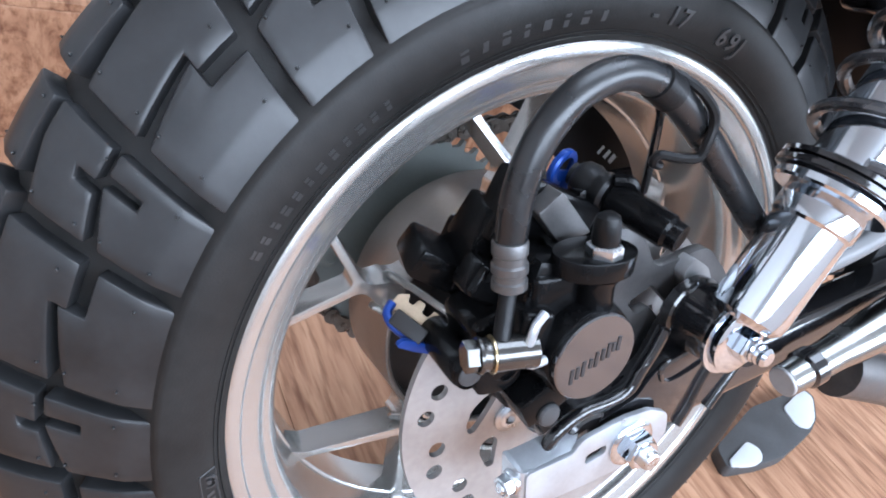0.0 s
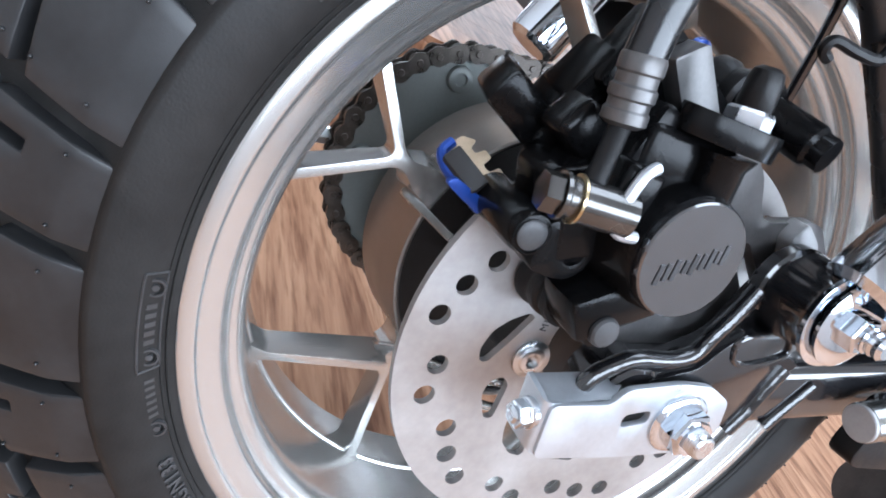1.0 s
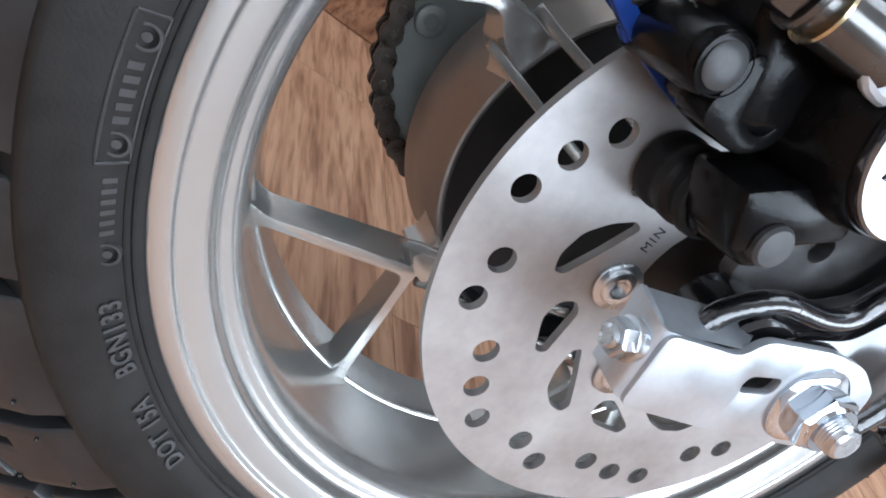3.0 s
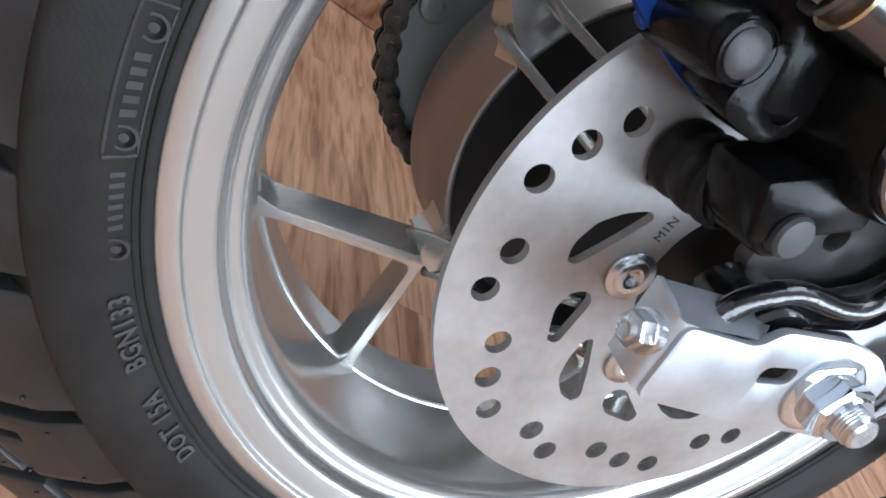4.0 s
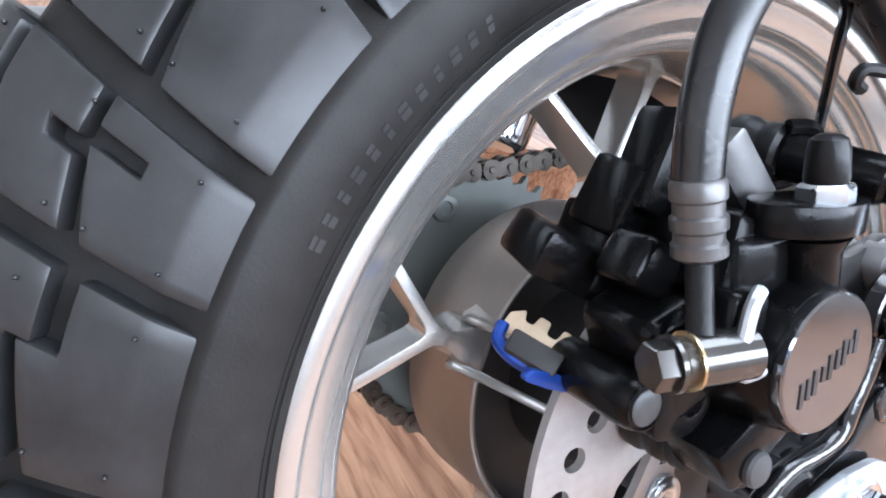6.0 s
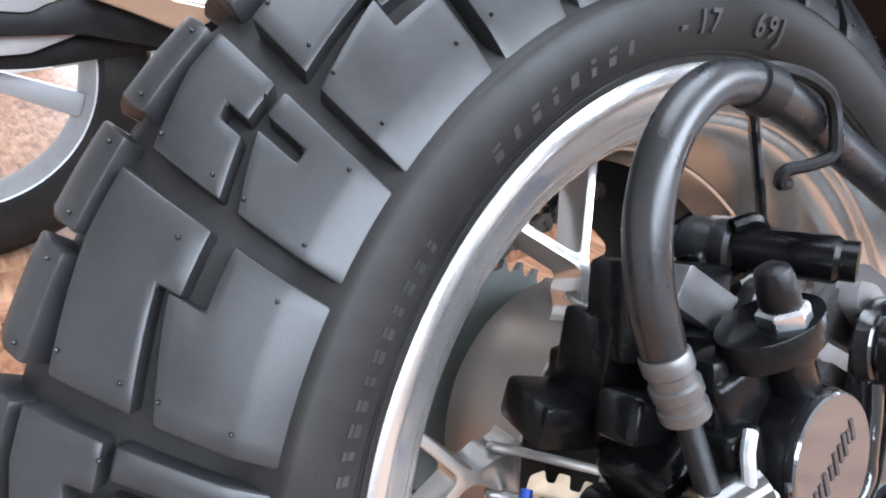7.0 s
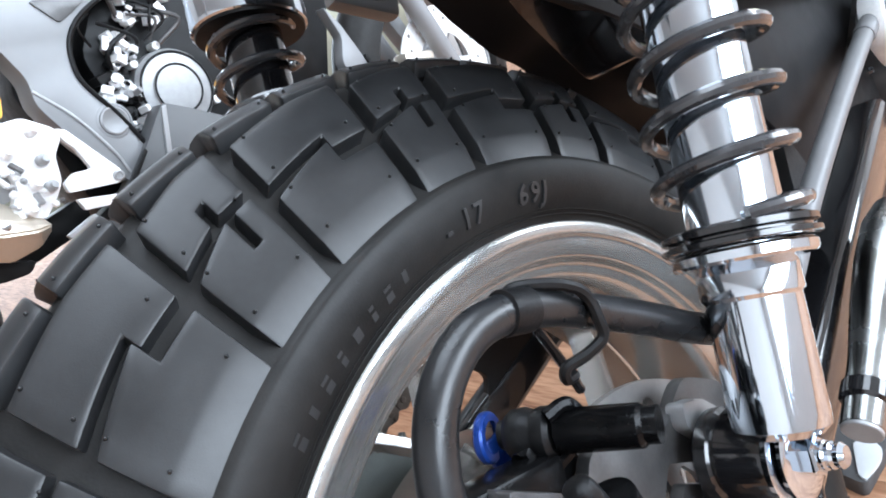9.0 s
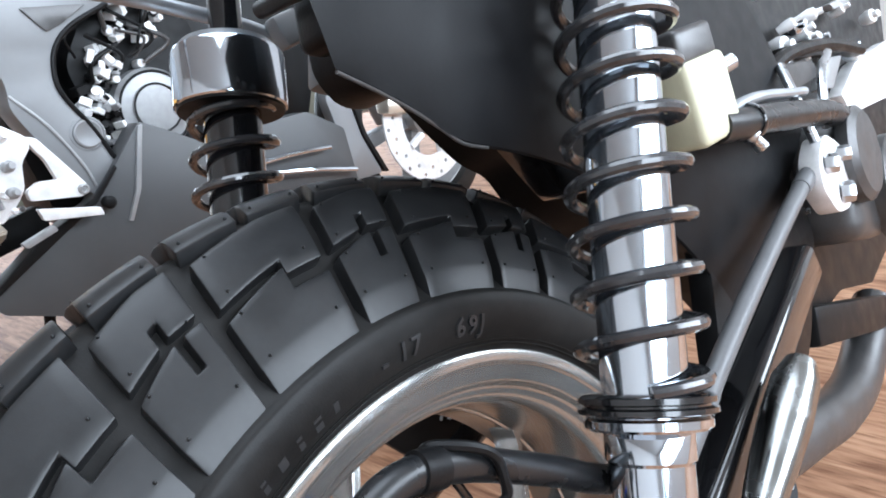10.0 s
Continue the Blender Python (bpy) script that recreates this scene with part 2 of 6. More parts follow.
def sweep(bm, points, r, n=16, step=6, taper=None):
    """A round bar along a smooth line."""
    ps = curve_points(points, step) if step > 1 else [Vector(p) for p in points]
    up = None
    rings = []
    for i, p in enumerate(ps):
        d = (ps[min(i + 1, len(ps) - 1)] - ps[max(i - 1, 0)]).normalized()
        if up is None:
            up = d.orthogonal().normalized()
        up = (up - d * up.dot(d)).normalized()
        side = d.cross(up)
        k = r if taper is None else r * (1 + (taper - 1) * i / (len(ps) - 1))
        rings.append([bm.verts.new(p + (up * math.cos(2 * math.pi * j / n) + side * math.sin(2 * math.pi * j / n)) * k) for j in range(n)])
    for a, b in zip(rings, rings[1:]):
        for j in range(n):
            bm.faces.new((a[j], a[(j + 1) % n], b[(j + 1) % n], b[j]))
    bm.faces.new(rings[0][::-1])
    bm.faces.new(rings[-1])
    return bm


def hexagon(bm, p0, p1, across, dome=0.0):
    """A hexagon head or nut from p0 to p1."""
    d = (Vector(p1) - Vector(p0)).length
    r = across / math.sqrt(3)
    lathe(bm, p0, Vector(p1) - Vector(p0), [(0, r * 0.95), (d * 0.1, r), (d * 0.86, r), (d, r * 0.88)], 6)
    return bm


def polar(r, degrees):
    return (r * math.cos(radians(degrees)), r * math.sin(radians(degrees)))


def helix(bm, p0, direction, r, wire, turns, length, n=10, per=28, phase=0.0, flat=0.0):
    """A coil spring about the axis from p0; its ends lie flat."""
    q = Vector(direction).normalized().to_track_quat("Z", "Y").to_matrix()
    p0 = Vector(p0)
    count = int(turns * per)
    pts = []
    for i in range(count + 1):
        a = 2 * math.pi * i / per + phase
        pts.append(p0 + q @ Vector((r * math.cos(a), r * math.sin(a), length * i / count)))
    return sweep(bm, pts, wire, n, 1)

# ---- the motorcycle ----
moto = tagged(new("motorcycle"), "black motorcycle with silver cast wheel leaning on the wood floor", "motorcycle")
moto.matrix_world = BIKE

# tyre: half of its section as (distance from the middle plane, radius) of the block tops
MID = 0.020
CROWN = [(0.0, 0.3605), (0.010, 0.3590), (0.020, 0.3530), (0.029, 0.3435), (0.037, 0.3313), (0.045, 0.3173), (0.053, 0.3018), (0.060, 0.2872), (0.0640, 0.2775), (0.0668, 0.2680)]
ARC = [0.0]
for (ya, ra), (yb, rb) in zip(CROWN, CROWN[1:]):
    ARC.append(ARC[-1] + math.hypot(yb - ya, rb - ra))


def arc_at(y):
    """Length along the section from the crown to a place y across the tyre; plus to the right."""
    d, k = abs(y - MID), 0
    while k < len(CROWN) - 2 and d > CROWN[k + 1][0]:
        k += 1
    w = (d - CROWN[k][0]) / (CROWN[k + 1][0] - CROWN[k][0])
    s = ARC[k] + w * (ARC[k + 1] - ARC[k])
    return s if y <= MID else -s


def tread_point(u, degrees, depth=0.0):
    """A point of the tread: u metres from the crown line to the right side, at an angle about the axle."""
    s, k = abs(u), 0
    while k < len(ARC) - 2 and s > ARC[k + 1]:
        k += 1
    w = (s - ARC[k]) / (ARC[k + 1] - ARC[k])
    (ya, ra), (yb, rb) = CROWN[k], CROWN[k + 1]
    dy, dr = yb - ya, rb - ra
    ln = math.hypot(dy, dr)
    y, r = ya + dy * w, ra + dr * w
    y, r = y - depth * (-dr / ln), r - depth * (dy / ln)
    y = MID - y if u >= 0 else MID + y
    x, z = polar(r, degrees)
    return Vector((x, y, z))


def tyre_body():
    bm = bmesh.new()
    right = [(-0.026, 0.214), (-0.032, 0.222), (-0.0365, 0.231), (-0.0378, 0.236), (-0.0395, 0.2385), (-0.0405, 0.2400), (-0.0435, 0.2440), (-0.0466, 0.2500), (-0.0480, 0.2570), (-0.0484, 0.2640), (-0.0478, 0.2690), (-0.0468, 0.2716), (-0.0440, 0.2728), (-0.0430, 0.2735)]
    for y in (-0.0405, -0.036, -0.030, -0.022, -0.012, 0.0, 0.010):
        p = tread_point(arc_at(y), 0, 0.0105)
        right.append((p.y, p.x))
    ring_of(bm, right + [(MID, 0.3500)] + [(2 * MID - y, r) for y, r in right[::-1]] + [(MID, 0.209)], 144)
    return bm


tyre = part("tyre", tyre_body(), SIDEWALL, moto, "black dual-purpose tyre with deep zigzag tread blocks", 50)


def tread_block(cells, u_lines, t_lines, slant, inner, bevel=0.0014):
    """A block from cells of a grid over the tread; slant: how far its inner (or outer) edge runs askew, in metres, from a step on."""
    bm = bmesh.new()
    top, low = {}, {}
    sign = 1 if u_lines[0] + u_lines[-1] > 0 else -1
    last = max(range(len(u_lines)), key=lambda k: abs(u_lines[k]))

    def vert(store, i, j, depth):
        if (i, j) not in store:
            u = u_lines[i]
            k = i / (len(u_lines) - 1)
            if sign < 0:
                k = 1 - k
            u += sign * slant * max(0.0, (j - 3) / 5) * (1 - k if inner else 1)
            a = t_lines[j] + SKEW * (abs(u) - EDGE)
            if depth and i == last and abs(u_lines[i]) > LIP - 0.001:
                # the shoulder's side drops to the edge of the sidewall
                x, z = polar(0.2728, a + 0.35)
                store[i, j] = bm.verts.new((x, MID - sign * 0.0632, z))
            else:
                store[i, j] = bm.verts.new(tread_point(u, a, depth))
        return store[i, j]
    for i, j in cells:
        bm.faces.new([vert(top, a, b, 0) for a, b in ((i, j), (i + 1, j), (i + 1, j + 1), (i, j + 1))])
        for (a, b), out in ((((i, j), (i + 1, j)), (i, j - 1)), (((i + 1, j), (i + 1, j + 1)), (i + 1, j)), (((i + 1, j + 1), (i, j + 1)), (i, j + 1)), (((i, j + 1), (i, j)), (i - 1, j))):
            if out not in cells:
                bm.faces.new((vert(top, *a, 0), vert(top, *b, 0), vert(low, *b, 0.0115), vert(low, *a, 0.0115)))
    bmesh.ops.recalc_face_normals(bm, faces=bm.faces)
    edges = [ed for ed in bm.edges if len(ed.link_faces) == 2 and ed.calc_face_angle(0) > 0.6 and any(v in top.values() for v in ed.verts)]
    bmesh.ops.bevel(bm, geom=edges, offset=bevel, segments=2, affect="EDGES", profile=0.5, clamp_overlap=True)
    return bm


def grid(lo, hi, n):
    return [lo + (hi - lo) * i / n for i in range(n + 1)]


PITCH = 24.0
FIRST, SECOND = 101.35, 115.3
EDGE, LIP = arc_at(-0.0428), arc_at(-0.0402)
SKEW = 36.0
us = [arc_at(y) for y in (-0.0225, -0.0248, -0.0270, -0.0291, -0.0311, -0.0331, -0.0350, -0.0368, -0.0385, -0.0402)]
# long block with a step in its inner edge
tz = grid(FIRST + 0.85, SECOND - 0.9, 8)
long_cells = {(i, j) for i in range(9) for j in range(8) if not (i < 3 and j < 3)}
# short block with a slot
ts = grid(SECOND - PITCH + 0.9, FIRST - 0.85, 8)
short_cells = {(i, j) for i in range(9) for j in range(8) if not (i < 4 and j == 2)}
# blocks of the row beside the crown groove
tzm, tsm = grid(FIRST + 0.9, SECOND - 1.0, 8), grid(SECOND - PITCH + 1.0, FIRST - 0.9, 8)
us_mid = [arc_at(y) for y in (-0.0030, -0.0055, -0.0080, -0.0108, -0.0132, -0.0152, -0.0170, -0.0188, -0.0205, -0.0250)]
mid_long = {(i, j) for i in range(9) for j in range(8) if not (i == 8 and j >= 3)}
mid_short = {(i, j) for i in range(8) for j in range(8) if not (i > 4 and j == 3)}
# blocks of the crown row
us_top = [arc_at(y) for y in (0.0350, 0.0325, 0.029, 0.025, 0.020, 0.015, 0.010, 0.005, 0.0004)]
top_cells = {(i, j) for i in range(8) for j in range(8)}


def block_mesh(name, cells, ul, tl, slant, inner):
    bm = tread_block(cells, ul, tl, slant, inner)
    # small vent pips near the corners
    for uu, tt in ((ul[2], tl[-2]), (ul[-2], tl[1]), (ul[-2], tl[-2])):
        a = tt + SKEW * (abs(uu) - EDGE)
        p, q = tread_point(uu, a, 0.0), tread_point(uu, a, -0.0022)
        lathe(bm, p, q - p, [(0, 0.0010), (0.0010, 0.0008), (0.0016, 0.0003)], 6)
    me = bpy.data.meshes.new(name)
    for ed in bm.edges:
        if len(ed.link_faces) == 2:
            ed.smooth = ed.calc_face_angle(0) < radians(28)
    smooth(bm)
    bm.to_mesh(me)
    bm.free()
    me.materials.append(RUBBER)
    return me


def mirrored(cells, ul):
    return {(len(ul) - 2 - i, j) for i, j in cells}, [-u for u in reversed(ul)]


def shifted(lines):
    return [t - 7 for t in lines]


kinds = [block_mesh("tread_block", long_cells, us, tz, 0.0095, True), block_mesh("tread_block", short_cells, us, ts, 0.0095, True),
         block_mesh("tread_block", mid_long, us_mid, tzm, 0.0060, False), block_mesh("tread_block", mid_short, us_mid, tsm, 0.0065, False),
         block_mesh("tread_block", *mirrored(mid_long, us_mid), shifted(tzm), 0.0060, False), block_mesh("tread_block", *mirrored(mid_short, us_mid), shifted(tsm), 0.0065, False),
         block_mesh("tread_block", *mirrored(long_cells, us), shifted(tz), 0.0095, True), block_mesh("tread_block", *mirrored(short_cells, us), shifted(ts), 0.0095, True)]
for first, last in ((100.9, 107.0), (108.2, 114.6), (116.6, 123.2)):
    kinds.append(block_mesh("tread_block", top_cells, us_top, grid(first, last, 8), 0.0, False))
for k in range(15):
    for me in kinds:
        share("tread_block", me, tyre, pose(0, 0, 0, 0, -PITCH * k, 0))

# raised ribs round the sidewall
bm = bmesh.new()
for y, r in ((0.0390, 0.2375), (0.0403, 0.2402)):
    ring_of(bm, [(-y, r - 0.0008), (-y - 0.0010, r), (-y, r + 0.0008), (-y + 0.002, r)], 144)
part("bead_rib", bm, SIDEWALL, tyre)


def sidewall_y(r):
    pts = [(0.0405, 0.2400), (0.0435, 0.2440), (0.0466, 0.2500), (0.0480, 0.2570), (0.0480, 0.2635)]
    for (ya, ra), (yb, rb) in zip(pts, pts[1:]):
        if r <= rb:
            return ya + (yb - ya) * (r - ra) / (rb - ra)
    return pts[-1][0]


def letters(words, radius, degrees, height, outward=1, lift=0.0009, spacing=1.1):
    """Raised letters round the sidewall, read with their tops outward (1) or inward (-1)."""
    cu = bpy.data.curves.new("letters", "FONT")
    cu.body, cu.align_x, cu.align_y, cu.size, cu.extrude, cu.space_character, cu.resolution_u = words, "CENTER", "CENTER", height * 1.38, 0.0, spacing, 3
    cu.offset = height * 0.03
    ob = new("letters", cu)
    me = bpy.data.meshes.new_from_object(ob.evaluated_get(bpy.context.evaluated_depsgraph_get()))
    bpy.data.objects.remove(ob)
    bpy.data.curves.remove(cu)
    tmp = bmesh.new()
    tmp.from_mesh(me)
    bpy.data.meshes.remove(me)
    bmesh.ops.subdivide_edges(tmp, edges=[ed for ed in tmp.edges if ed.calc_length() > 0.004], cuts=1)
    got = bmesh.ops.extrude_face_region(tmp, geom=tmp.faces[:])
    top = {v for v in got["geom"] if isinstance(v, bmesh.types.BMVert)}
    for v in tmp.verts:
        r = radius + outward * v.co.y
        a = radians(degrees) - outward * v.co.x / radius
        v.co = (r * math.cos(a), -sidewall_y(r) - (lift if v in top else -0.0006), r * math.sin(a))
    return part("letters", tmp, GREYMARK, tyre, "raised moulded letters", 20)


letters("DOT 15A", 0.2445, 214.9, 0.0068, 1, 0.0015)
letters("BGN133", 0.2450, 202.4, 0.0068, 1, 0.0015)
letters("69J", 0.2508, 61.3, 0.0115, 1, 0.0018, 1.35)
letters("- 17", 0.2512, 74.6, 0.0110, 1, 0.0018, 1.3)


def moulded_mark(radius, degrees, height, width):
    """One raised bar on the sidewall, in place of a letter that cannot be read."""
    bm = bmesh.new()
    vs = []
    for lift in (-0.0004, 0.0004):
        for r, d in ((radius - height / 2, -width), (radius + height / 2, -width), (radius + height / 2, width), (radius - height / 2, width)):
            x, z = polar(r, degrees + d)
            vs.append(bm.verts.new((x, -sidewall_y(r) - lift, z)))
    for q in ((0, 1, 2, 3), (4, 5, 6, 7), (0, 1, 5, 4), (1, 2, 6, 5), (2, 3, 7, 6), (3, 0, 4, 7)):
        bm.faces.new([vs[i2] for i2 in q])
    return part("moulded_mark", bm, GREYMARK, tyre)


for i in range(8):
    moulded_mark(0.2485, 86 + i * 3.0, 0.0075 if i % 3 else 0.006, 0.4 + 0.2 * (i % 2))
for i in range(12):
    moulded_mark(0.2495, 118 + i * 2.1, 0.006, 0.35 + 0.2 * (i % 3) / 2)
for i in range(6):
    moulded_mark(0.2450, 186.9 + i * 0.95, 0.0042, 0.22)
for i in range(5):
    moulded_mark(0.2450, 177.4 + i * 1.1, 0.0045, 0.3)
for deg in (175.1, 183.7, 193.6):
    bm = bmesh.new()
    x, z = polar(0.2448, deg)
    y = -sidewall_y(0.2448)
    lathe(bm, (x, y + 0.001, z), (0, -1, 0), [(0, 0.0047), (0.0021, 0.0045), (0.0021, 0.0035), (0.0008, 0.0033)], 28, False)
    lathe(bm, (x, y + 0.001, z), (0, -1, 0), [(0, 0.0018), (0.002, 0.0016)], 16)
    part("moulded_roundel", bm, GREYMARK, tyre, "raised round mark")
# border of the moulded panel
bm = bmesh.new()
arc_pts = [(0.2500, 173.4 + 12.0 * i / 16) for i in range(17)] + [(0.2404, 185.4 - 12.0 * i / 16) for i in range(17)] + [(0.2500, 173.4)]
sweep(bm, [(polar(r, a)[0], -sidewall_y(r) - 0.0002, polar(r, a)[1]) for r, a in arc_pts], 0.0006, 6, 1)
part("panel_border", bm, GREYMARK, tyre)

# rim
bm = bmesh.new()
front = [(-0.0335, 0.2300), (-0.0362, 0.2334), (-0.0376, 0.2334), (-0.0384, 0.2324), (-0.0386, 0.2300), (-0.0386, 0.2266), (-0.0383, 0.2255), (-0.0375, 0.2247), (-0.0362, 0.2241), (-0.0356, 0.2233), (-0.0351, 0.2220),
         (-0.0320, 0.2138), (-0.0313, 0.2125), (-0.0301, 0.2115), (-0.0284, 0.2109), (-0.0254, 0.2102), (-0.0232, 0.2088), (-0.0220, 0.2064), (-0.0214, 0.2042), (-0.0202, 0.2024), (-0.0182, 0.2006), (-0.0140, 0.1982), (-0.0060, 0.1968), (0.030, 0.1950), (0.0475, 0.1940)]
back = [(0.0530, 0.1940), (0.070, 0.1910), (0.079, 0.1885), (0.0815, 0.1900), (0.0800, 0.2000), (0.0785, 0.2150), (0.0776, 0.2334), (0.0735, 0.2300)]
inner = [(0.070, 0.2235), (0.062, 0.2125), (MID, 0.205), (-0.022, 0.2125), (-0.030, 0.2235)]
ring_of(bm, front + back + inner, 160)
rim = part("rim", bm, SILVER, moto, "silver painted cast rim", 40)

# spokes: a stem from the hub that opens into a fork at the rim; each leg is a deep fin with a narrow front ridge
def loft(bm, front_loop, back_loop, front_y, back_y, bevel):
    """A casting between two loops of (x, z) of equal length, set at depths that vary with the radius."""
    tmp = bmesh.new()
    rings = []
    for loop, depth in ((front_loop, front_y), (back_loop, back_y)):
        vs = [tmp.verts.new((x, 0, z)) for x, z in loop]
        eds = [tmp.edges.new((a, b)) for a, b in zip(vs, vs[1:] + vs[:1])]
        bmesh.ops.triangle_fill(tmp, use_beauty=True, use_dissolve=False, edges=eds)
        for v in vs:
            v.co.y = depth(math.hypot(v.co.x, v.co.z))
        rings.append(vs)
    n = len(rings[0])
    for i in range(n):
        tmp.faces.new((rings[0][i], rings[0][(i + 1) % n], rings[1][(i + 1) % n], rings[1][i]))
    bmesh.ops.recalc_face_normals(tmp, faces=tmp.faces)
    rim_edges = [ed for a, b in zip(rings[0], rings[0][1:] + rings[0][:1]) for ed in a.link_edges if ed.other_vert(a) is b]
    bmesh.ops.bevel(tmp, geom=rim_edges, offset=bevel, segments=3, affect="EDGES", profile=0.5, clamp_overlap=True)
    me = bpy.data.meshes.new("casting")
    tmp.to_mesh(me)
    tmp.free()
    bm.from_mesh(me)
    bpy.data.meshes.remove(me)
    return bm


def fork_loop(corner, foot_a, foot_b, half, root):
    c = Vector(polar(corner[1], corner[0]))
    a, b = Vector(polar(0.1975, foot_a)), Vector(polar(0.1975, foot_b))
    da, db = (a - c).normalized(), (b - c).normalized()
    phi = math.acos(max(-1.0, min(1.0, da.dot(db)))) / 2
    join = c - (da + db).normalized() * half / math.sin(phi)
    crotch = c + (da + db).normalized() * (0.0030 - half) / math.sin(phi)
    na, nb = Vector((da.y, -da.x)), Vector((-db.y, db.x))
    if na.dot(db) > 0:
        na, nb = -na, -nb
    h = corner[0]
    grow = half - 0.003
    flare = 0.004 + grow
    loop = [(tuple(a + na * (half + flare)), 0.001), (tuple(a - na * (half + flare)), 0.001), (tuple(a - da * 0.010 - na * half), 0.012), (tuple(crotch), 0.007), (tuple(b - db * 0.010 - nb * half), 0.012),
            (tuple(b - nb * (half + flare)), 0.001), (tuple(b + nb * (half + flare)), 0.001), (tuple(b - db * 0.010 + nb * half), 0.012), (tuple(join + nb * half), 0.020)]
    for r, d in root:
        loop.append((polar(r, h + d), 0.010))
    for r, d in root[::-1]:
        loop.append((polar(r, h - d), 0.010))
    if (Vector(loop[9][0]) - b).length > (Vector(loop[16][0]) - b).length:
        loop[9:] = loop[:8:-1]
    loop += [(tuple(join + na * half), 0.020), (tuple(a - da * 0.010 + na * half), 0.012)]
    return fillet(loop)


def fillet(loop, n=4):
    """Rounds each corner of a loop of ((x, z), radius)."""
    out = []
    k = len(loop)
    for i in range(k):
        p, r = Vector(loop[i][0]), loop[i][1]
        u, v = Vector(loop[i - 1][0]) - p, Vector(loop[(i + 1) % k][0]) - p
        d = min(r, u.length * 0.45, v.length * 0.45)
        s, e = p + u.normalized() * d, p + v.normalized() * d
        for j in range(n + 1):
            w = j / n
            q = s * (1 - w) ** 2 + p * 2 * w * (1 - w) + e * w * w
            out.append((q.x, q.y))
    return out


def ridge_y(r):
    return 0.0275 + max(0.0, r - 0.130) * 0.26


FORKS = (((149.0, 0.1390), 134.8, 167.4), ((218.5, 0.1235), 202.6, 240.6), ((86.0, 0.1370), 70.5, 99.0), ((293.0, 0.1370), 277.0, 308.5), ((5.0, 0.1370), -11.0, 20.5))
# how the stem widens into the hub: (radius, half angle) on its front and its back
FRONT_ROOT = ((0.1170, 4.6), (0.1090, 5.2), (0.1040, 7.0), (0.1015, 10.5))
BACK_ROOT = ((0.1190, 5.8), (0.1110, 6.6), (0.1055, 8.5), (0.1020, 12.5))
SPOKES = tuple(f[0][0] for f in FORKS)
for corner, foot_a, foot_b in FORKS:
    bm = bmesh.new()
    loft(bm, fork_loop(corner, foot_a, foot_b, 0.0030, FRONT_ROOT), fork_loop(corner, foot_a, foot_b, 0.0052, BACK_ROOT), ridge_y, lambda r: ridge_y(r) + 0.024, 0.0018)
    part("spoke", bm, SILVER, rim, "", 50)
bm = bmesh.new()
ring_of(bm, [(0.0475, 0.1945), (0.0482, 0.1926), (0.0492, 0.1919), (0.0502, 0.1926), (0.0512, 0.1945)], 144)
part("rim_bead", bm, SILVER, rim)

# hub drum, open towards the disc; the shade inside is put into a near-black colour
bm = bmesh.new()
ring_of(bm, [(0.0295, 0.0990), (0.0282, 0.1002), (0.0280, 0.1015), (0.0292, 0.1026), (0.060, 0.1034), (0.098, 0.1050), (0.1015, 0.1030), (0.1015, 0.03), (0.055, 0.03), (0.055, 0.0985)], 96)
hub = part("hub", bm, HUBMETAL, moto, "silver hub drum")
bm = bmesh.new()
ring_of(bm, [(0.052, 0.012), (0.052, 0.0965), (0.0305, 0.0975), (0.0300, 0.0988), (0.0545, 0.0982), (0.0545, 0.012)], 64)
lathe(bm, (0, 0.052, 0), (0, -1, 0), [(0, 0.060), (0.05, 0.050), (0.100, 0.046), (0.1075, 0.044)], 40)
part("hub_recess", bm, RECESS_SHADE, hub, "hub recess with its shade painted near-black")
bm = bmesh.new()
sweep(bm, [(0.118, 0.036, 0.0), (0.107, 0.022, 0.0), (0.092, -0.008, 0.0), (0.078, -0.034, 0.0), (0.062, -0.054, 0.0)], 0.0030, 10, 4, 0.85)
rib = bpy.data.meshes.new("rib")
smooth(bm)
bm.to_mesh(rib)
bm.free()
rib.materials.append(SILVER)
for a in SPOKES:
    for d in (-0.0135, 0.0135):
        share("rib", rib, hub, pose(0, 0, 0, 0, -a, 0) @ pose(0, 0, d))

# brake disc
DY = -0.0625
loops = [circle(0, 0, 0.1317, 128), circle(0, 0, 0.043, 48)]
# drilled in groups of five, with two windows and a bolt to each group
for g in range(6):
    turn = 60 * g
    for off, r in ((149.3, 0.1042), (159.3, 0.1106), (169.2, 0.1158), (184.5, 0.1074), (194.1, 0.1133)):
        x, z = polar(r, off + turn)
        loops.append(circle(x, z, 0.0060, 20))
    loops.append(rounded([polar(r, a + turn) for r, a in ((0.0836, 184.6), (0.0852, 179.0), (0.0818, 171.0), (0.0746, 164.6), (0.0660, 158.6), (0.0612, 159.4), (0.0678, 174.0), (0.0788, 185.0))], 0.0032))
    loops.append(rounded([polar(r, a + turn) for r, a in ((0.0668, 194.6), (0.0640, 200.2), (0.0780, 215.4), (0.0830, 213.2), (0.0806, 200.4), (0.0750, 194.8))], 0.0045))
bm = bmesh.new()
outline(bm, loops, DY, DY + 0.0045, 0)
disc = part("brake_disc", bm, STEEL, moto, "ground steel brake disc with drilled holes", 30)
bm = bmesh.new()
lathe(bm, (0, DY - 0.0035, 0), (0, -1, 0), [(-0.003, 0.0045), (0.0, 0.0112), (0.0014, 0.0116), (0.0022, 0.0112), (0.0018, 0.0088), (0.0030, 0.0082), (0.0036, 0.0074), (0.0036, 0.0050)], 24, False)
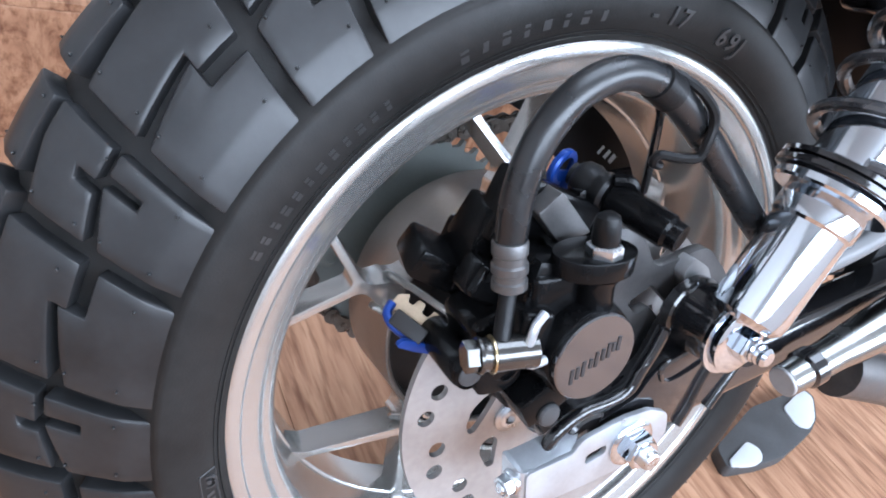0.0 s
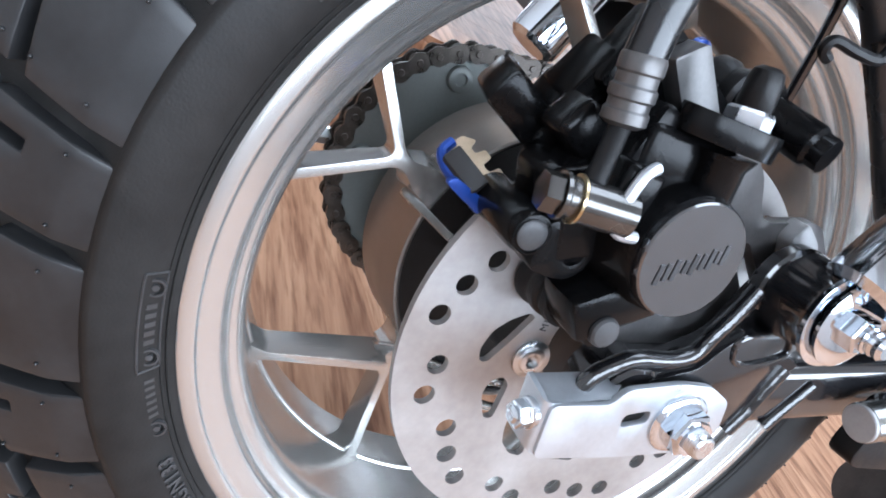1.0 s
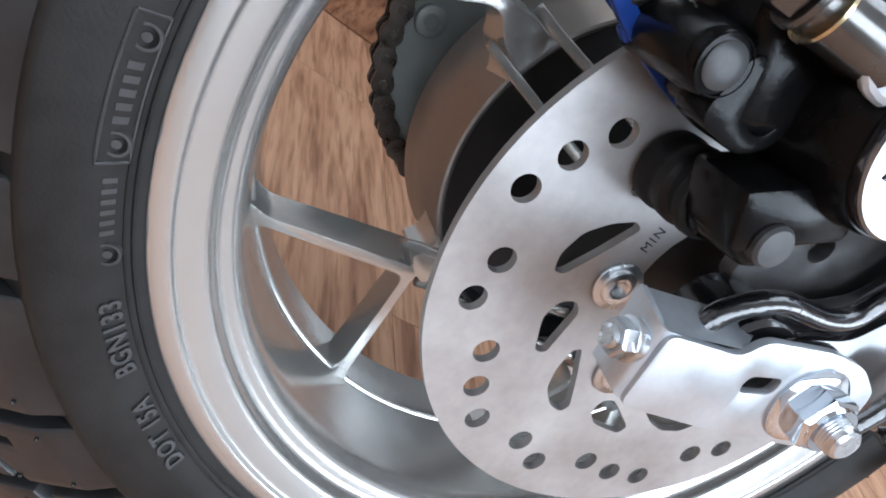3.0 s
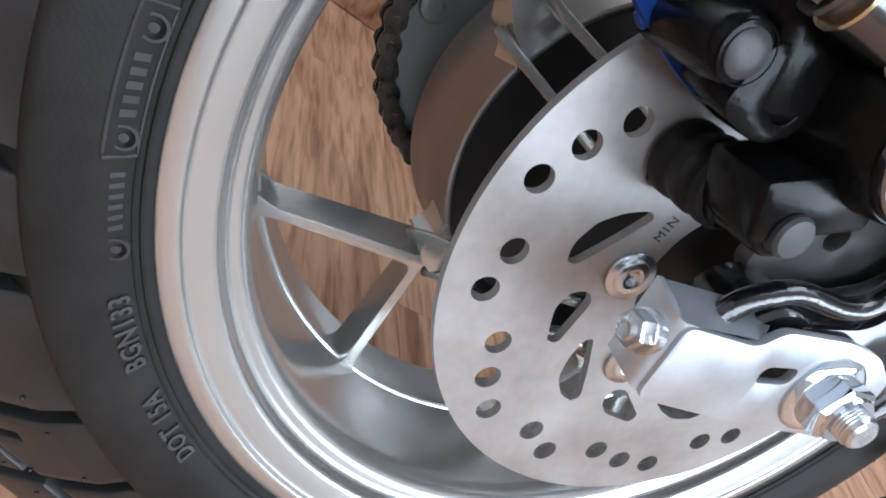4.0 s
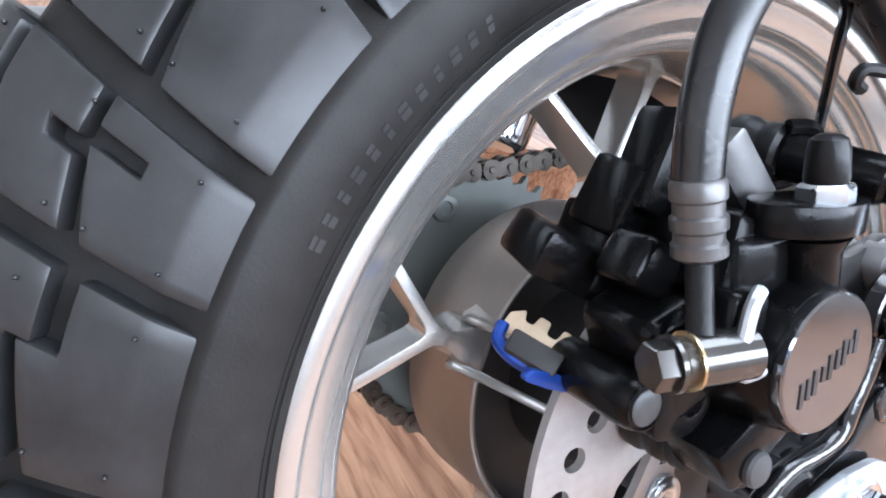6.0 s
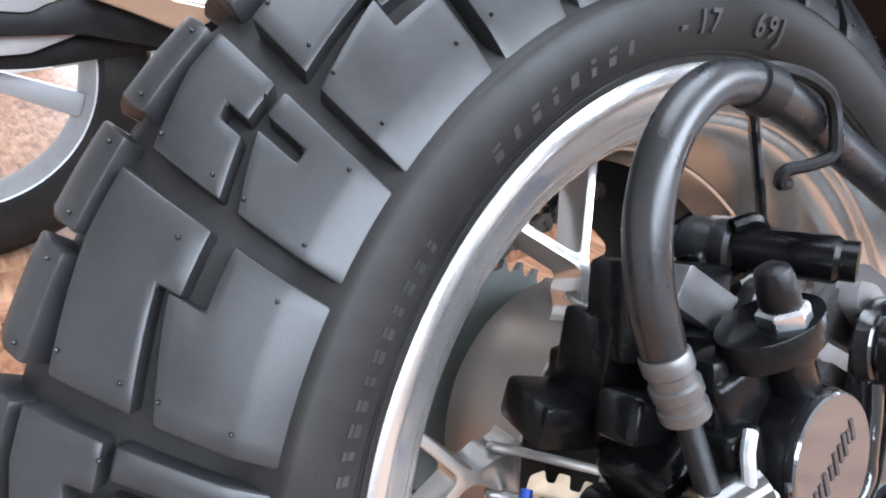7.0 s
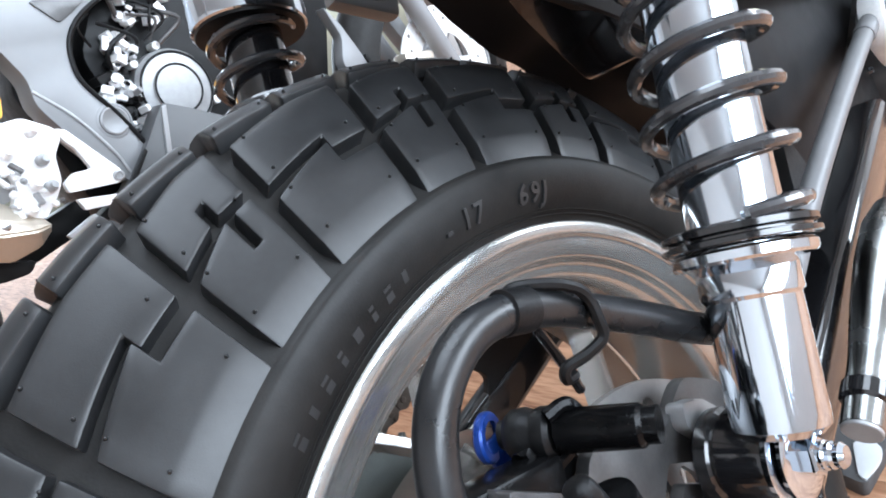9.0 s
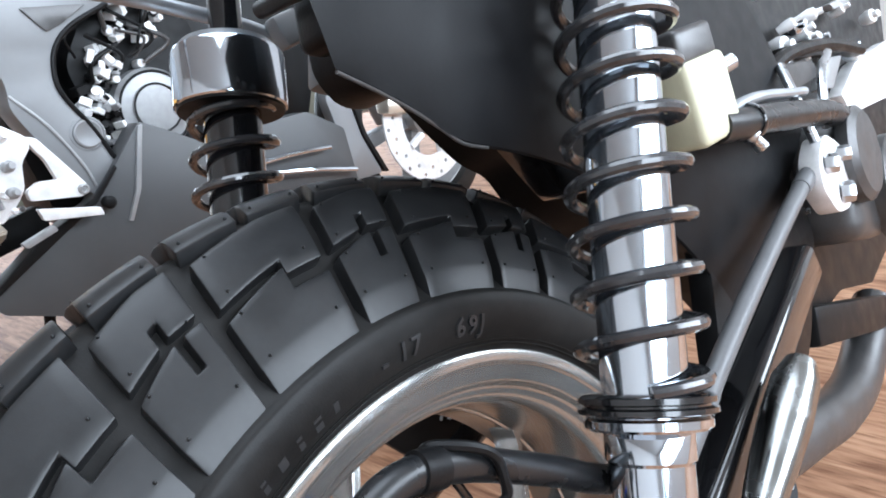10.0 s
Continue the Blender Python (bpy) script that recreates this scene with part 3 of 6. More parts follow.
star = [(k, (0.0050 if k % 2 else 0.0036)) for k in range(12)]
top = [bm.verts.new((r * math.cos(math.tau * k / 12), DY - 0.0071, r * math.sin(math.tau * k / 12))) for k, r in star]
low = [bm.verts.new((v.co.x * 0.92, DY - 0.0040, v.co.z * 0.92)) for v in top]
for k in range(12):
    bm.faces.new((top[k], top[(k + 1) % 12], low[(k + 1) % 12], low[k]))
bm.faces.new(low)
outer = [bm.verts.new((0.0052 * math.cos(math.tau * k / 12), DY - 0.0071, 0.0052 * math.sin(math.tau * k / 12))) for k in range(12)]
for k in range(12):
    bm.faces.new((outer[k], outer[(k + 1) % 12], top[(k + 1) % 12], top[k]))
bmesh.ops.recalc_face_normals(bm, faces=bm.faces)
screw = bpy.data.meshes.new("disc_bolt")
for fc in bm.faces:
    fc.smooth = True
bm.to_mesh(screw)
bm.free()
screw.materials.append(BOLT)
for g in range(6):
    x, z = polar(0.0522, 185 + 60 * g)
    share("disc_bolt", screw, disc, pose(x, 0.0035, z))

# word stamped into the disc
cu = bpy.data.curves.new("stamp", "FONT")
cu.body, cu.size, cu.extrude, cu.align_x, cu.align_y, cu.space_character = "MIN", 0.0062, 0.0002, "CENTER", "CENTER", 1.2
ob = new("stamp", cu)
me = bpy.data.meshes.new_from_object(ob.evaluated_get(bpy.context.evaluated_depsgraph_get()))
bpy.data.objects.remove(ob)
bpy.data.curves.remove(cu)
bm = bmesh.new()
bm.from_mesh(me)
bpy.data.meshes.remove(me)
bmesh.ops.transform(bm, matrix=pose(-0.0491, DY - 0.0001, 0.0190) @ pose(0, 0, 0, 0, -78, 0) @ pose(0, 0, 0, 90, 0, 0), verts=bm.verts)
part("stamped_word", bm, MARK, disc, "dark stamped word")

# sprocket and chain on the far side of the hub
CX, CY, CZ, CR, LINK = -0.022, 0.150, 0.024, 0.0993, 0.01588
teeth = []
for i in range(39):
    for off, r in ((-3.4, 0.0935), (-1.7, 0.0965), (-0.65, 0.1033), (0.65, 0.1033), (1.7, 0.0965)):
        x, z = polar(r, 360 / 39 * i + off)
        teeth.append((CX + x, CZ + z))
bm = bmesh.new()
outline(bm, [teeth, [(CX + x, CZ + z) for x, z in circle(0, 0, 0.03, 32)]], CY - 0.003, CY + 0.003)
sprocket = part("sprocket", bm, SPROCKET, moto, "grey alloy rear sprocket")
bm = bmesh.new()
ring_of(bm, [(0.100, 0.05), (0.100, 0.088), (0.1465, 0.070), (0.1465, 0.05)], 64)
part("sprocket_carrier", bm, SPROCKET, sprocket)
for k in range(5):
    x, z = polar(0.080, 72 * k + 30)
    bm = bmesh.new()
    lathe(bm, (CX + x, CY - 0.003, CZ + z), (0, -1, 0), [(0, 0.0105), (0.004, 0.0100), (0.005, 0.0085), (0.005, 0.0050), (0.0035, 0.0045)], 20)
    part("sprocket_bolt", bm, SPROCKET, sprocket)


def chain_path(s):
    """A point and direction along the chain: lower run, round the sprocket, upper run."""
    run, arc = 0.19, math.pi * CR * 1.02
    if s < run:
        return Vector((CX + run - s, CY, CZ - CR - 0.004)), 180
    if s < run + arc:
        a = -90 - (s - run) / arc * 180
        x, z = polar(CR, a)
        return Vector((CX + x, CY, CZ + z)), a - 90
    d = s - run - arc
    return Vector((CX + d, CY, CZ + CR - d * 0.06)), -3.4


def link_mesh(width, grow):
    bm = bmesh.new()
    loop = []
    for i in range(9):
        a = radians(90 + 180 * i / 8)
        loop.append((-LINK / 2 + 0.0076 * grow * math.cos(a), 0.0076 * grow * math.sin(a)))
    loop.append((0, -0.0050 * grow))
    for i in range(9):
        a = radians(-90 + 180 * i / 8)
        loop.append((LINK / 2 + 0.0076 * grow * math.cos(a), 0.0076 * grow * math.sin(a)))
    loop.append((0, 0.0050 * grow))
    for y in (-width, width):
        outline(bm, [loop], y - 0.0009, y + 0.0009, 0)
    if grow == 1.0:
        for x in (-LINK / 2, LINK / 2):
            rod(bm, (x, -width - 0.0022, 0), (x, width + 0.0022, 0), 0.0027, 10, 0.0005)
    else:
        for x in (-LINK / 2, LINK / 2):
            rod(bm, (x, -width, 0), (x, width, 0), 0.0050, 12, 0.0004)
    me = bpy.data.meshes.new("chain_link")
    for fc in bm.faces:
        fc.smooth = False
    bm.to_mesh(me)
    bm.free()
    me.materials.append(CHAIN)
    return me


bm = bmesh.new()
count = int((0.19 * 2 + math.pi * CR * 1.02) / LINK)
for i in range(count):
    p, a = chain_path((i + 0.5) * LINK)
    rod(bm, p - Vector((0, 0.0075, 0)), p + Vector((0, 0.0075, 0)), 0.0024, 8, 0.0003)
chain = part("drive_chain", bm, CHAIN, moto, "oiled dark steel drive chain")
outer_link, inner_link = link_mesh(0.0072, 1.0), link_mesh(0.0047, 0.96)
for i in range(count - 1):
    p, a = chain_path((i + 1) * LINK)
    share("chain_link", outer_link if i % 2 else inner_link, chain, pose(p.x, p.y, p.z, 0, -a, 0))

# bolt of the left chain tensioner
bm = bmesh.new()
hexagon(bm, (-0.122, 0.1645, 0.040), (-0.136, 0.1645, 0.0405), 0.012)
rod(bm, (-0.126, 0.1645, 0.040), (-0.06, 0.1645, 0.036), 0.004, 12)
part("tensioner_bolt", bm, BOLT, moto)

# swing arm
bm = bmesh.new()
block(bm, (0.245, -0.1015, 0.0), (0.53, 0.032, 0.040), None, 0.008, 3)
lathe(bm, (-0.020, -0.118, 0.0), (0, 1, 0), [(0, 0.019), (0.002, 0.021), (0.031, 0.021), (0.033, 0.019)], 32)
swing = part("swing_arm", bm, GLOSS, moto, "black gloss painted swing arm")
bm = bmesh.new()
block(bm, (0.225, 0.163, 0.018), (0.55, 0.028, 0.038), Euler((0, radians(4), 0)).to_matrix(), 0.008, 3)
part("arm", bm, GLOSS, swing)
swing.matrix_basis = pose(-0.005, 0.003, 0.0035)
# stamped axle plate with an embossed oval, and its thick painted edges up to the shock mount
bm = bmesh.new()
outline(bm, [rounded([(-0.017, 0.015), (0.015, 0.022), (0.026, 0.035), (0.04, 0.045), (0.065, 0.046), (0.079, 0.038), (0.088, 0.022), (0.078, 0.018), (0.061, -0.02), (0.045, -0.014)], 0.006)], -0.119, -0.110, 0.0015)
gusset = part("axle_plate", bm, GLOSS, swing, "black gloss painted stamped axle plate")
bm = bmesh.new()
sweep(bm, [(x, -0.1195, z) for x, z in [(0.034, 0.029), (0.032, 0.038), (0.041, 0.043), (0.062, 0.044), (0.071, 0.039), (0.071, 0.031), (0.054, 0.026), (0.04, 0.025), (0.034, 0.029)]], 0.0016, 8, 3)
part("embossed_oval", bm, GLOSS, gusset)
bm = bmesh.new()
sweep(bm, [(x, -0.116, z) for x, z in [(-0.054, 0.008), (-0.048, 0.017), (-0.039, 0.023), (-0.026, 0.027), (-0.004, 0.026), (0.01, 0.03), (0.017, 0.041), (0.026, 0.054), (0.033, 0.068)]], 0.0046, 12)
part("weld_lip", bm, LACQUER, swing)
bm = bmesh.new()
sweep(bm, [(x, -0.117, z) for x, z in [(0.057, -0.021), (0.066, -0.007), (0.072, 0.007), (0.079, 0.021)]], 0.0052, 12)
part("weld_lip", bm, LACQUER, swing)
bm = bmesh.new()
sweep(bm, [(x, -0.117, z) for x, z in [(0.087, -0.02), (0.096, -0.008), (0.11, 0.009)]], 0.0044, 12)
part("weld_lip", bm, LACQUER, swing)
bm = bmesh.new()
outline(bm, [rounded([(-0.004, 0.018), (0.030, 0.034), (0.044, 0.062), (0.062, 0.086), (0.082, 0.072), (0.090, 0.045), (0.125, 0.016), (0.06, 0.010)], 0.008)], -0.110, -0.098, 0.002)
part("gusset", bm, GLOSS, swing)

# chain adjuster: a box of bent plate over the end of the arm, with its bolt and the axle nut
bm = bmesh.new()
slot = rounded([(-0.0362, -0.0020), (-0.0362, 0.0058), (-0.0198, 0.0080), (-0.0198, 0.0002)], 0.0035)
outline(bm, [rounded([(-0.0800, -0.0172), (-0.0800, 0.0132), (-0.0465, 0.0122), (-0.0395, 0.0205), (-0.006, 0.0232), (0.014, 0.0205), (0.030, 0.011), (0.032, -0.006), (0.024, -0.0205), (-0.031, -0.0206)], 0.0045), slot], -0.1248, -0.1212, 0.0009)
adjust = part("chain_adjuster", bm, ZINC, moto, "zinc plated chain adjuster plate", 40)
bm = bmesh.new()
strip = [(-0.074, -0.1230), (-0.0792, -0.1230), (-0.0818, -0.1224), (-0.0832, -0.1206), (-0.0840, -0.1170), (-0.0848, -0.1120), (-0.0854, -0.1068)]
rows = []
for k, (x, y) in enumerate(strip):
    lo, hi = -0.0172 + 0.0010 * k, (0.0132, 0.0134, 0.0138, 0.0146, 0.0160, 0.0176, 0.0190)[k]
    rows.append([bm.verts.new((x, y, lo)), bm.verts.new((x, y, hi))])
for p, q in zip(rows, rows[1:]):
    bm.faces.new((p[0], q[0], q[1], p[1]))
bmesh.ops.recalc_face_normals(bm, faces=bm.faces)
bmesh.ops.solidify(bm, geom=bm.faces[:], thickness=0.0030)
part("end_cap", bm, ZINC, adjust, "", 50)
# its upper face, closed over the arm
bm = bmesh.new()
top = [bm.verts.new(p) for p in ((-0.0800, -0.1225, 0.0128), (-0.0850, -0.1072, 0.0188), (-0.026, -0.1072, 0.0190), (-0.044, -0.1225, 0.0140))]
bm.faces.new(top)
bmesh.ops.solidify(bm, geom=bm.faces[:], thickness=0.0026)
part("upper_face", bm, ZINC, adjust)
bm = bmesh.new()
lathe(bm, (-0.0848, -0.1165, 0.0035), (-1, -0.12, 0), [(-0.001, 0.0075), (0.0018, 0.0078), (0.0026, 0.0070)], 24)
hexagon(bm, (-0.0872, -0.1168, 0.0035), (-0.0935, -0.1176, 0.0035), 0.0118)
rod(bm, (-0.0930, -0.1176, 0.0035), (-0.0955, -0.1179, 0.0035), 0.0040, 14, 0.0010)
part("adjuster_bolt", bm, BOLT, adjust, "bright hexagon adjuster bolt")
bm = bmesh.new()
lathe(bm, (0.0, -0.1248, 0.0), (0, -1, 0), [(0, 0.0170), (0.0016, 0.0174), (0.0030, 0.0160), (0.0036, 0.0135)], 36)
axle = part("axle_nut", bm, CHROME, moto, "bright flanged axle nut")
bm = bmesh.new()
hexagon(bm, (0.0, -0.1268, 0.0), (0.0, -0.1375, 0.0), 0.0225)
part("nut_hexagon", bm, CHROME, axle)
bm = bmesh.new()
lathe(bm, (0.0, -0.1365, 0.0), (0, -1, 0), [(0, 0.0100), (0.0012, 0.0104), (0.0024, 0.0098), (0.0024, 0.0080)], 28)
part("nut_collar", bm, CHROME, axle)
bm = bmesh.new()
prof = [(0.0, 0.0070)]
for i in range(5):
    prof += [(0.0010 + i * 0.0013, 0.0073), (0.0016 + i * 0.0013, 0.0067)]
prof += [(0.0085, 0.0064), (0.0095, 0.0052)]
lathe(bm, (0.0, -0.1365, 0.0), (0, -1, 0), prof, 24)
part("axle_end", bm, BOLT, axle)
bm = bmesh.new()
rod(bm, (0.0, -0.122, 0.0), (0.0, 0.17, 0.0), 0.0085, 20)
part("axle_shaft", bm, BOLT, axle)


# shock absorbers
def shock(base, direction, mat_label, tube, cover=0.425):
    base, d = Vector(base), Vector(direction).normalized()
    at = lambda s: base + d * s
    bm = bmesh.new()
    lathe(bm, at(0.014), d, [(0, 0.018), (0.004, 0.0222), (0.010, 0.0228), (0.066, 0.0228), (0.068, 0.0245), (0.082, 0.0245), (0.084, 0.0232), (0.092, 0.0232)], 48)
    body = part("shock_absorber", bm, CHROME, moto, mat_label)
    bm = bmesh.new()
    lathe(bm, at(0.098), d, [(0, 0.033), (0.0015, 0.0345), (0.0055, 0.0345), (0.007, 0.033)], 48)
    part("preload_ring", bm, CHROME, body)
    bm = bmesh.new()
    lathe(bm, at(0.106), d, [(0, 0.036), (0.001, 0.0378), (0.0035, 0.0378), (0.0045, 0.034), (0.0055, 0.034), (0.0065, 0.0372), (0.0095, 0.0372), (0.011, 0.034)], 48)
    part("spring_seat", bm, GLOSS, body, "black spring seat")
    bm = bmesh.new()
    lathe(bm, at(0.112), d, [(0, 0.0238), (cover - 0.085, 0.0238)], 40)
    part("inner_tube", bm, tube, body)
    bm = bmesh.new()
    helix(bm, at(0.118), d, 0.0338, 0.0040, 10.5 * (cover - 0.11) / 0.315, cover - 0.11, 10, 30, 2.2)
    part("spring", bm, COIL, body, "black coil spring")
    bm = bmesh.new()
    lathe(bm, at(cover), d, [(0, 0.0445), (0.0012, 0.0460), (0.004, 0.0464), (0.044, 0.0464), (0.0475, 0.0452), (0.049, 0.043), (0.0495, 0.032)], 56)
    top = part("top_cover", bm, CHROME, body, "bright chrome top cover")
    bm = bmesh.new()
    lathe(bm, at(cover - 0.0022), d, [(0, 0.030), (0.0002, 0.0435), (0.0022, 0.0440)], 48)
    part("cover_seat", bm, PLASTIC, top, "black rubber seat")
    bm = bmesh.new()
    rod(bm, at(cover + 0.049), at(cover + 0.10), 0.014, 24, 0.002)
    part("top_mount", bm, GLOSS, body)
    bm = bmesh.new()
    lathe(bm, at(cover + 0.0495), d, [(0, 0.036), (0.002, 0.039), (0.005, 0.039), (0.007, 0.034)], 40)
    part("top_ring", bm, ZINC, body)
    return body


RIGHT0, RIGHTD = (0.0535, -0.140, 0.070), (0.622, 0.0, 0.783)
right_shock = shock(RIGHT0, RIGHTD, "chrome rear shock absorber with black coil spring", CHROME)
LEFT0, LEFTD = (0.0144, 0.165, 0.123), (0.54, 0.0, 0.842)
shock(LEFT0, LEFTD, "chrome rear shock absorber on the far side of the wheel", GLOSS, 0.336)
# lower mount of the right shock
bm = bmesh.new()
lathe(bm, (0.059, -0.098, 0.069), (0, -1, 0), [(0, 0.021), (0.003, 0.024), (0.010, 0.0245), (0.012, 0.022), (0.014, 0.024), (0.034, 0.0215), (0.038, 0.020)], 40)
part("mount_boss", bm, GLOSS, right_shock, "black tapered mount boss")
bm = bmesh.new()
lathe(bm, (0.060, -0.1355, 0.069), (0, -1, 0), [(0, 0.0245), (0.001, 0.0255), (0.0035, 0.0255), (0.0045, 0.0215), (0.0045, 0.0185)], 40)
lathe(bm, (0.060, -0.1410, 0.069), (0, -1, 0), [(0, 0.0205), (0.001, 0.0220), (0.003, 0.0220), (0.0042, 0.0190), (0.0042, 0.010)], 40)
part("washer", bm, CHROME, right_shock, "bright thick double washer")
bm = bmesh.new()
hexagon(bm, (0.060, -0.1445, 0.069), (0.060, -0.1530, 0.069), 0.0175)
lathe(bm, (0.060, -0.152, 0.069), (0, -1, 0), [(0, 0.0070), (0.003, 0.0072), (0.004, 0.0062), (0.006, 0.0066), (0.0075, 0.0058), (0.010, 0.0062), (0.012, 0.0045)], 20)
part("mount_nut", bm, CHROME, right_shock)

# rear brake caliper
CAL = pose(-0.0027, 0.0042, -0.0013, 0, 2.05, -0.53)
bm = bmesh.new()
lathe(bm, (-0.045, -0.086, 0.093), (0, -1, 0), [(0, 0.030), (0.004, 0.032), (0.030, 0.0315), (0.046, 0.0285), (0.049, 0.0275)], 48)
block(bm, (-0.074, -0.094, 0.098), (0.055, 0.040, 0.046), Euler((0, radians(-14), 0)).to_matrix(), 0.007, 3)
caliper = part("brake_caliper", bm, SATIN, moto, "black rear brake caliper")
for name, centre, size, turn in (("upper_body", (-0.054, -0.100, 0.128), (0.050, 0.044, 0.030), 20), ("lower_arm", (-0.058, -0.110, 0.060), (0.044, 0.030, 0.022), -25), ("inner_body", (-0.062, -0.060, 0.116), (0.066, 0.034, 0.036), 28)):
    bm = bmesh.new()
    block(bm, centre, size, Euler((0, radians(turn), 0)).to_matrix(), 0.0035, 2)
    part(name, bm, SATIN, caliper)
bm = bmesh.new()
lathe(bm, (-0.045, -0.1345, 0.093), (0, -1, 0), [(0, 0.0262), (0.0015, 0.0268), (0.0042, 0.0266), (0.005, 0.0258)], 56)
cap = part("piston_cap", bm, CAPMETAL, caliper, "round grey piston cap")
# slanted strokes on the cap in place of its maker's mark
CAPTURN = Euler((0, radians(-22), 0)).to_matrix()
for x, lean, length in ((-0.0165, 26, 0.0095), (-0.0125, 26, 0.0080), (-0.0085, 26, 0.0095), (-0.0035, 26, 0.0060), (0.0005, 26, 0.0095), (0.0050, 26, 0.0075), (0.0090, 26, 0.0095), (0.0125, 26, 0.0055), (0.0160, 26, 0.0090)):
    bm = bmesh.new()
    block(bm, Vector((-0.045, -0.1397, 0.092)) + CAPTURN @ Vector((x, 0, 0)), (0.0021, 0.0006, length), CAPTURN @ Euler((0, radians(lean), 0)).to_matrix(), 0)
    part("cap_mark", bm, MARK, cap)
# slide pins
bm = bmesh.new()
lathe(bm, (-0.1067, -0.1125, 0.0857), (0.02, 1, 0.02), [(-0.0005, 0.0072), (0.0, 0.0090), (0.0012, 0.0098), (0.004, 0.0104), (0.010, 0.0108), (0.042, 0.0108), (0.044, 0.0098)], 32)
housing = part("pad_pin", bm, SATIN, caliper, "black pad pin housing")
bm = bmesh.new()
lathe(bm, (-0.1067, -0.1115, 0.0857), (0, -1, 0), [(0, 0.0071), (0.0020, 0.0070), (0.0026, 0.0062), (0.0030, 0.0030)], 28)
part("pin_end", bm, PINGREY, housing)
bm = bmesh.new()
lathe(bm, (-0.1067, -0.1128, 0.0857), (0, -1, 0), [(0, 0.0092), (0.0007, 0.0090), (0.0008, 0.0084), (0, 0.0081)], 28, False)
part("pin_lip", bm, SATIN, housing)
bm = bmesh.new()
outline(bm, [rounded([(-0.100, 0.094), (-0.076, 0.092), (-0.073, 0.074), (-0.084, 0.066), (-0.104, 0.070)], 0.006), circle(-0.0832, 0.079, 0.0052, 20)], -0.1135, -0.098, 0.0015)
part("drilled_lug", bm, SATIN, caliper, "black lug with a drilled hole")
bm = bmesh.new()
block(bm, (-0.0565, -0.109, 0.0615), (0.010, 0.004, 0.004), Euler((0, radians(38), 0)).to_matrix(), 0.001)
part("lug_edge", bm, GREYCAST, caliper)
bm = bmesh.new()
lathe(bm, (-0.0619, -0.1225, 0.0491), (-0.03, 1, -0.03), [(0, 0.0080), (0.0006, 0.0096), (0.002, 0.0104), (0.020, 0.0110), (0.021, 0.0122), (0.024, 0.0122), (0.025, 0.0112)], 32)
slider = part("lower_slide_pin", bm, SATIN, caliper, "black slide pin with rubber boot")
bm = bmesh.new()
lathe(bm, (-0.0628, -0.0990, 0.0484), (-0.03, 1, -0.03), [(0, 0.0120), (0.001, 0.0142), (0.005, 0.0146), (0.007, 0.0132), (0.010, 0.0132), (0.012, 0.0150), (0.016, 0.0150), (0.018, 0.0138), (0.022, 0.0138), (0.024, 0.0152), (0.029, 0.0152), (0.031, 0.0135)], 32)
part("pin_boot", bm, PLASTIC, slider, "ribbed black rubber boot")
bm = bmesh.new()
lathe(bm, (-0.0619, -0.1215, 0.0491), (0.03, -1, 0.03), [(0, 0.0076), (0.0050, 0.0074), (0.0062, 0.0064), (0.0066, 0.0030)], 28)
part("pin_end", bm, PINGREY, slider)
bm = bmesh.new()
sweep(bm, [(-0.0085, -0.060, 0.163), (0.0005, -0.083, 0.158)], 0.0070, 20, 1)
lathe(bm, (-0.0075, -0.0640, 0.1622), (0.0255, -0.078, -0.0195), [(0, 0.0095), (0.003, 0.0118), (0.010, 0.0125), (0.013, 0.0112), (0.0150, 0.0112), (0.017, 0.0122), (0.021, 0.0122), (0.023, 0.0095)], 28)
boot = part("pin_boot", bm, PLASTIC, caliper, "ribbed rubber boot")
bm = bmesh.new()
d = Vector((0.0255, -0.078, -0.0195)).normalized()
p = Vector((0.0005, -0.0865, 0.156))
lathe(bm, p, d, [(0, 0.0100), (0.001, 0.0106), (0.038, 0.0102), (0.040, 0.0085), (0.046, 0.0085)], 12)
part("upper_slide_pin", bm, SATIN, caliper, "black upper slide pin")
bm = bmesh.new()
lathe(bm, (-0.0125, -0.0515, 0.1655), (0.0255, -0.078, -0.0195), [(0, 0.0115), (0.0012, 0.0125), (0.004, 0.0125), (0.0052, 0.0115), (0.0052, 0.008)], 28, False)
block(bm, (-0.012, -0.0525, 0.150), (0.014, 0.0045, 0.026), Euler((0, radians(14), 0)).to_matrix(), 0.0018)
part("blue_spacer", bm, BLUE, caliper, "blue anodised spacer")
# ear with the bleed screw
bm = bmesh.new()
block(bm, (-0.053, -0.1075, 0.126), (0.050, 0.034, 0.030), Euler((0, radians(6), 0)).to_matrix(), 0.005, 3)
lathe(bm, (-0.040, -0.126, 0.108), (0.02, 0.03, 1), [(0, 0.0092), (0.002, 0.0102), (0.024, 0.0106), (0.029, 0.0135)], 32)
flat = [(-0.042 + 0.025 * math.cos(math.tau * k / 32), 0.0165 * math.sin(math.tau * k / 32)) for k in range(32)]
lug = bmesh.new()
outline(lug, [flat], 0.0, 0.011, 0.002)
bmesh.ops.transform(lug, matrix=pose(0, -0.124, 0.1350, 90, 6, 0), verts=lug.verts)
me = bpy.data.meshes.new("ear")
lug.to_mesh(me)
lug.free()
bm.from_mesh(me)
bpy.data.meshes.remove(me)
part("bleed_ear", bm, SATIN, caliper, "glossy black ear of the caliper")
bm = bmesh.new()
hexagon(bm, (-0.0405, -0.130, 0.147), (-0.040, -0.1295, 0.1565), 0.0165)
part("bleed_nut", bm, BOLT, caliper, "bright hexagon of the bleed screw")
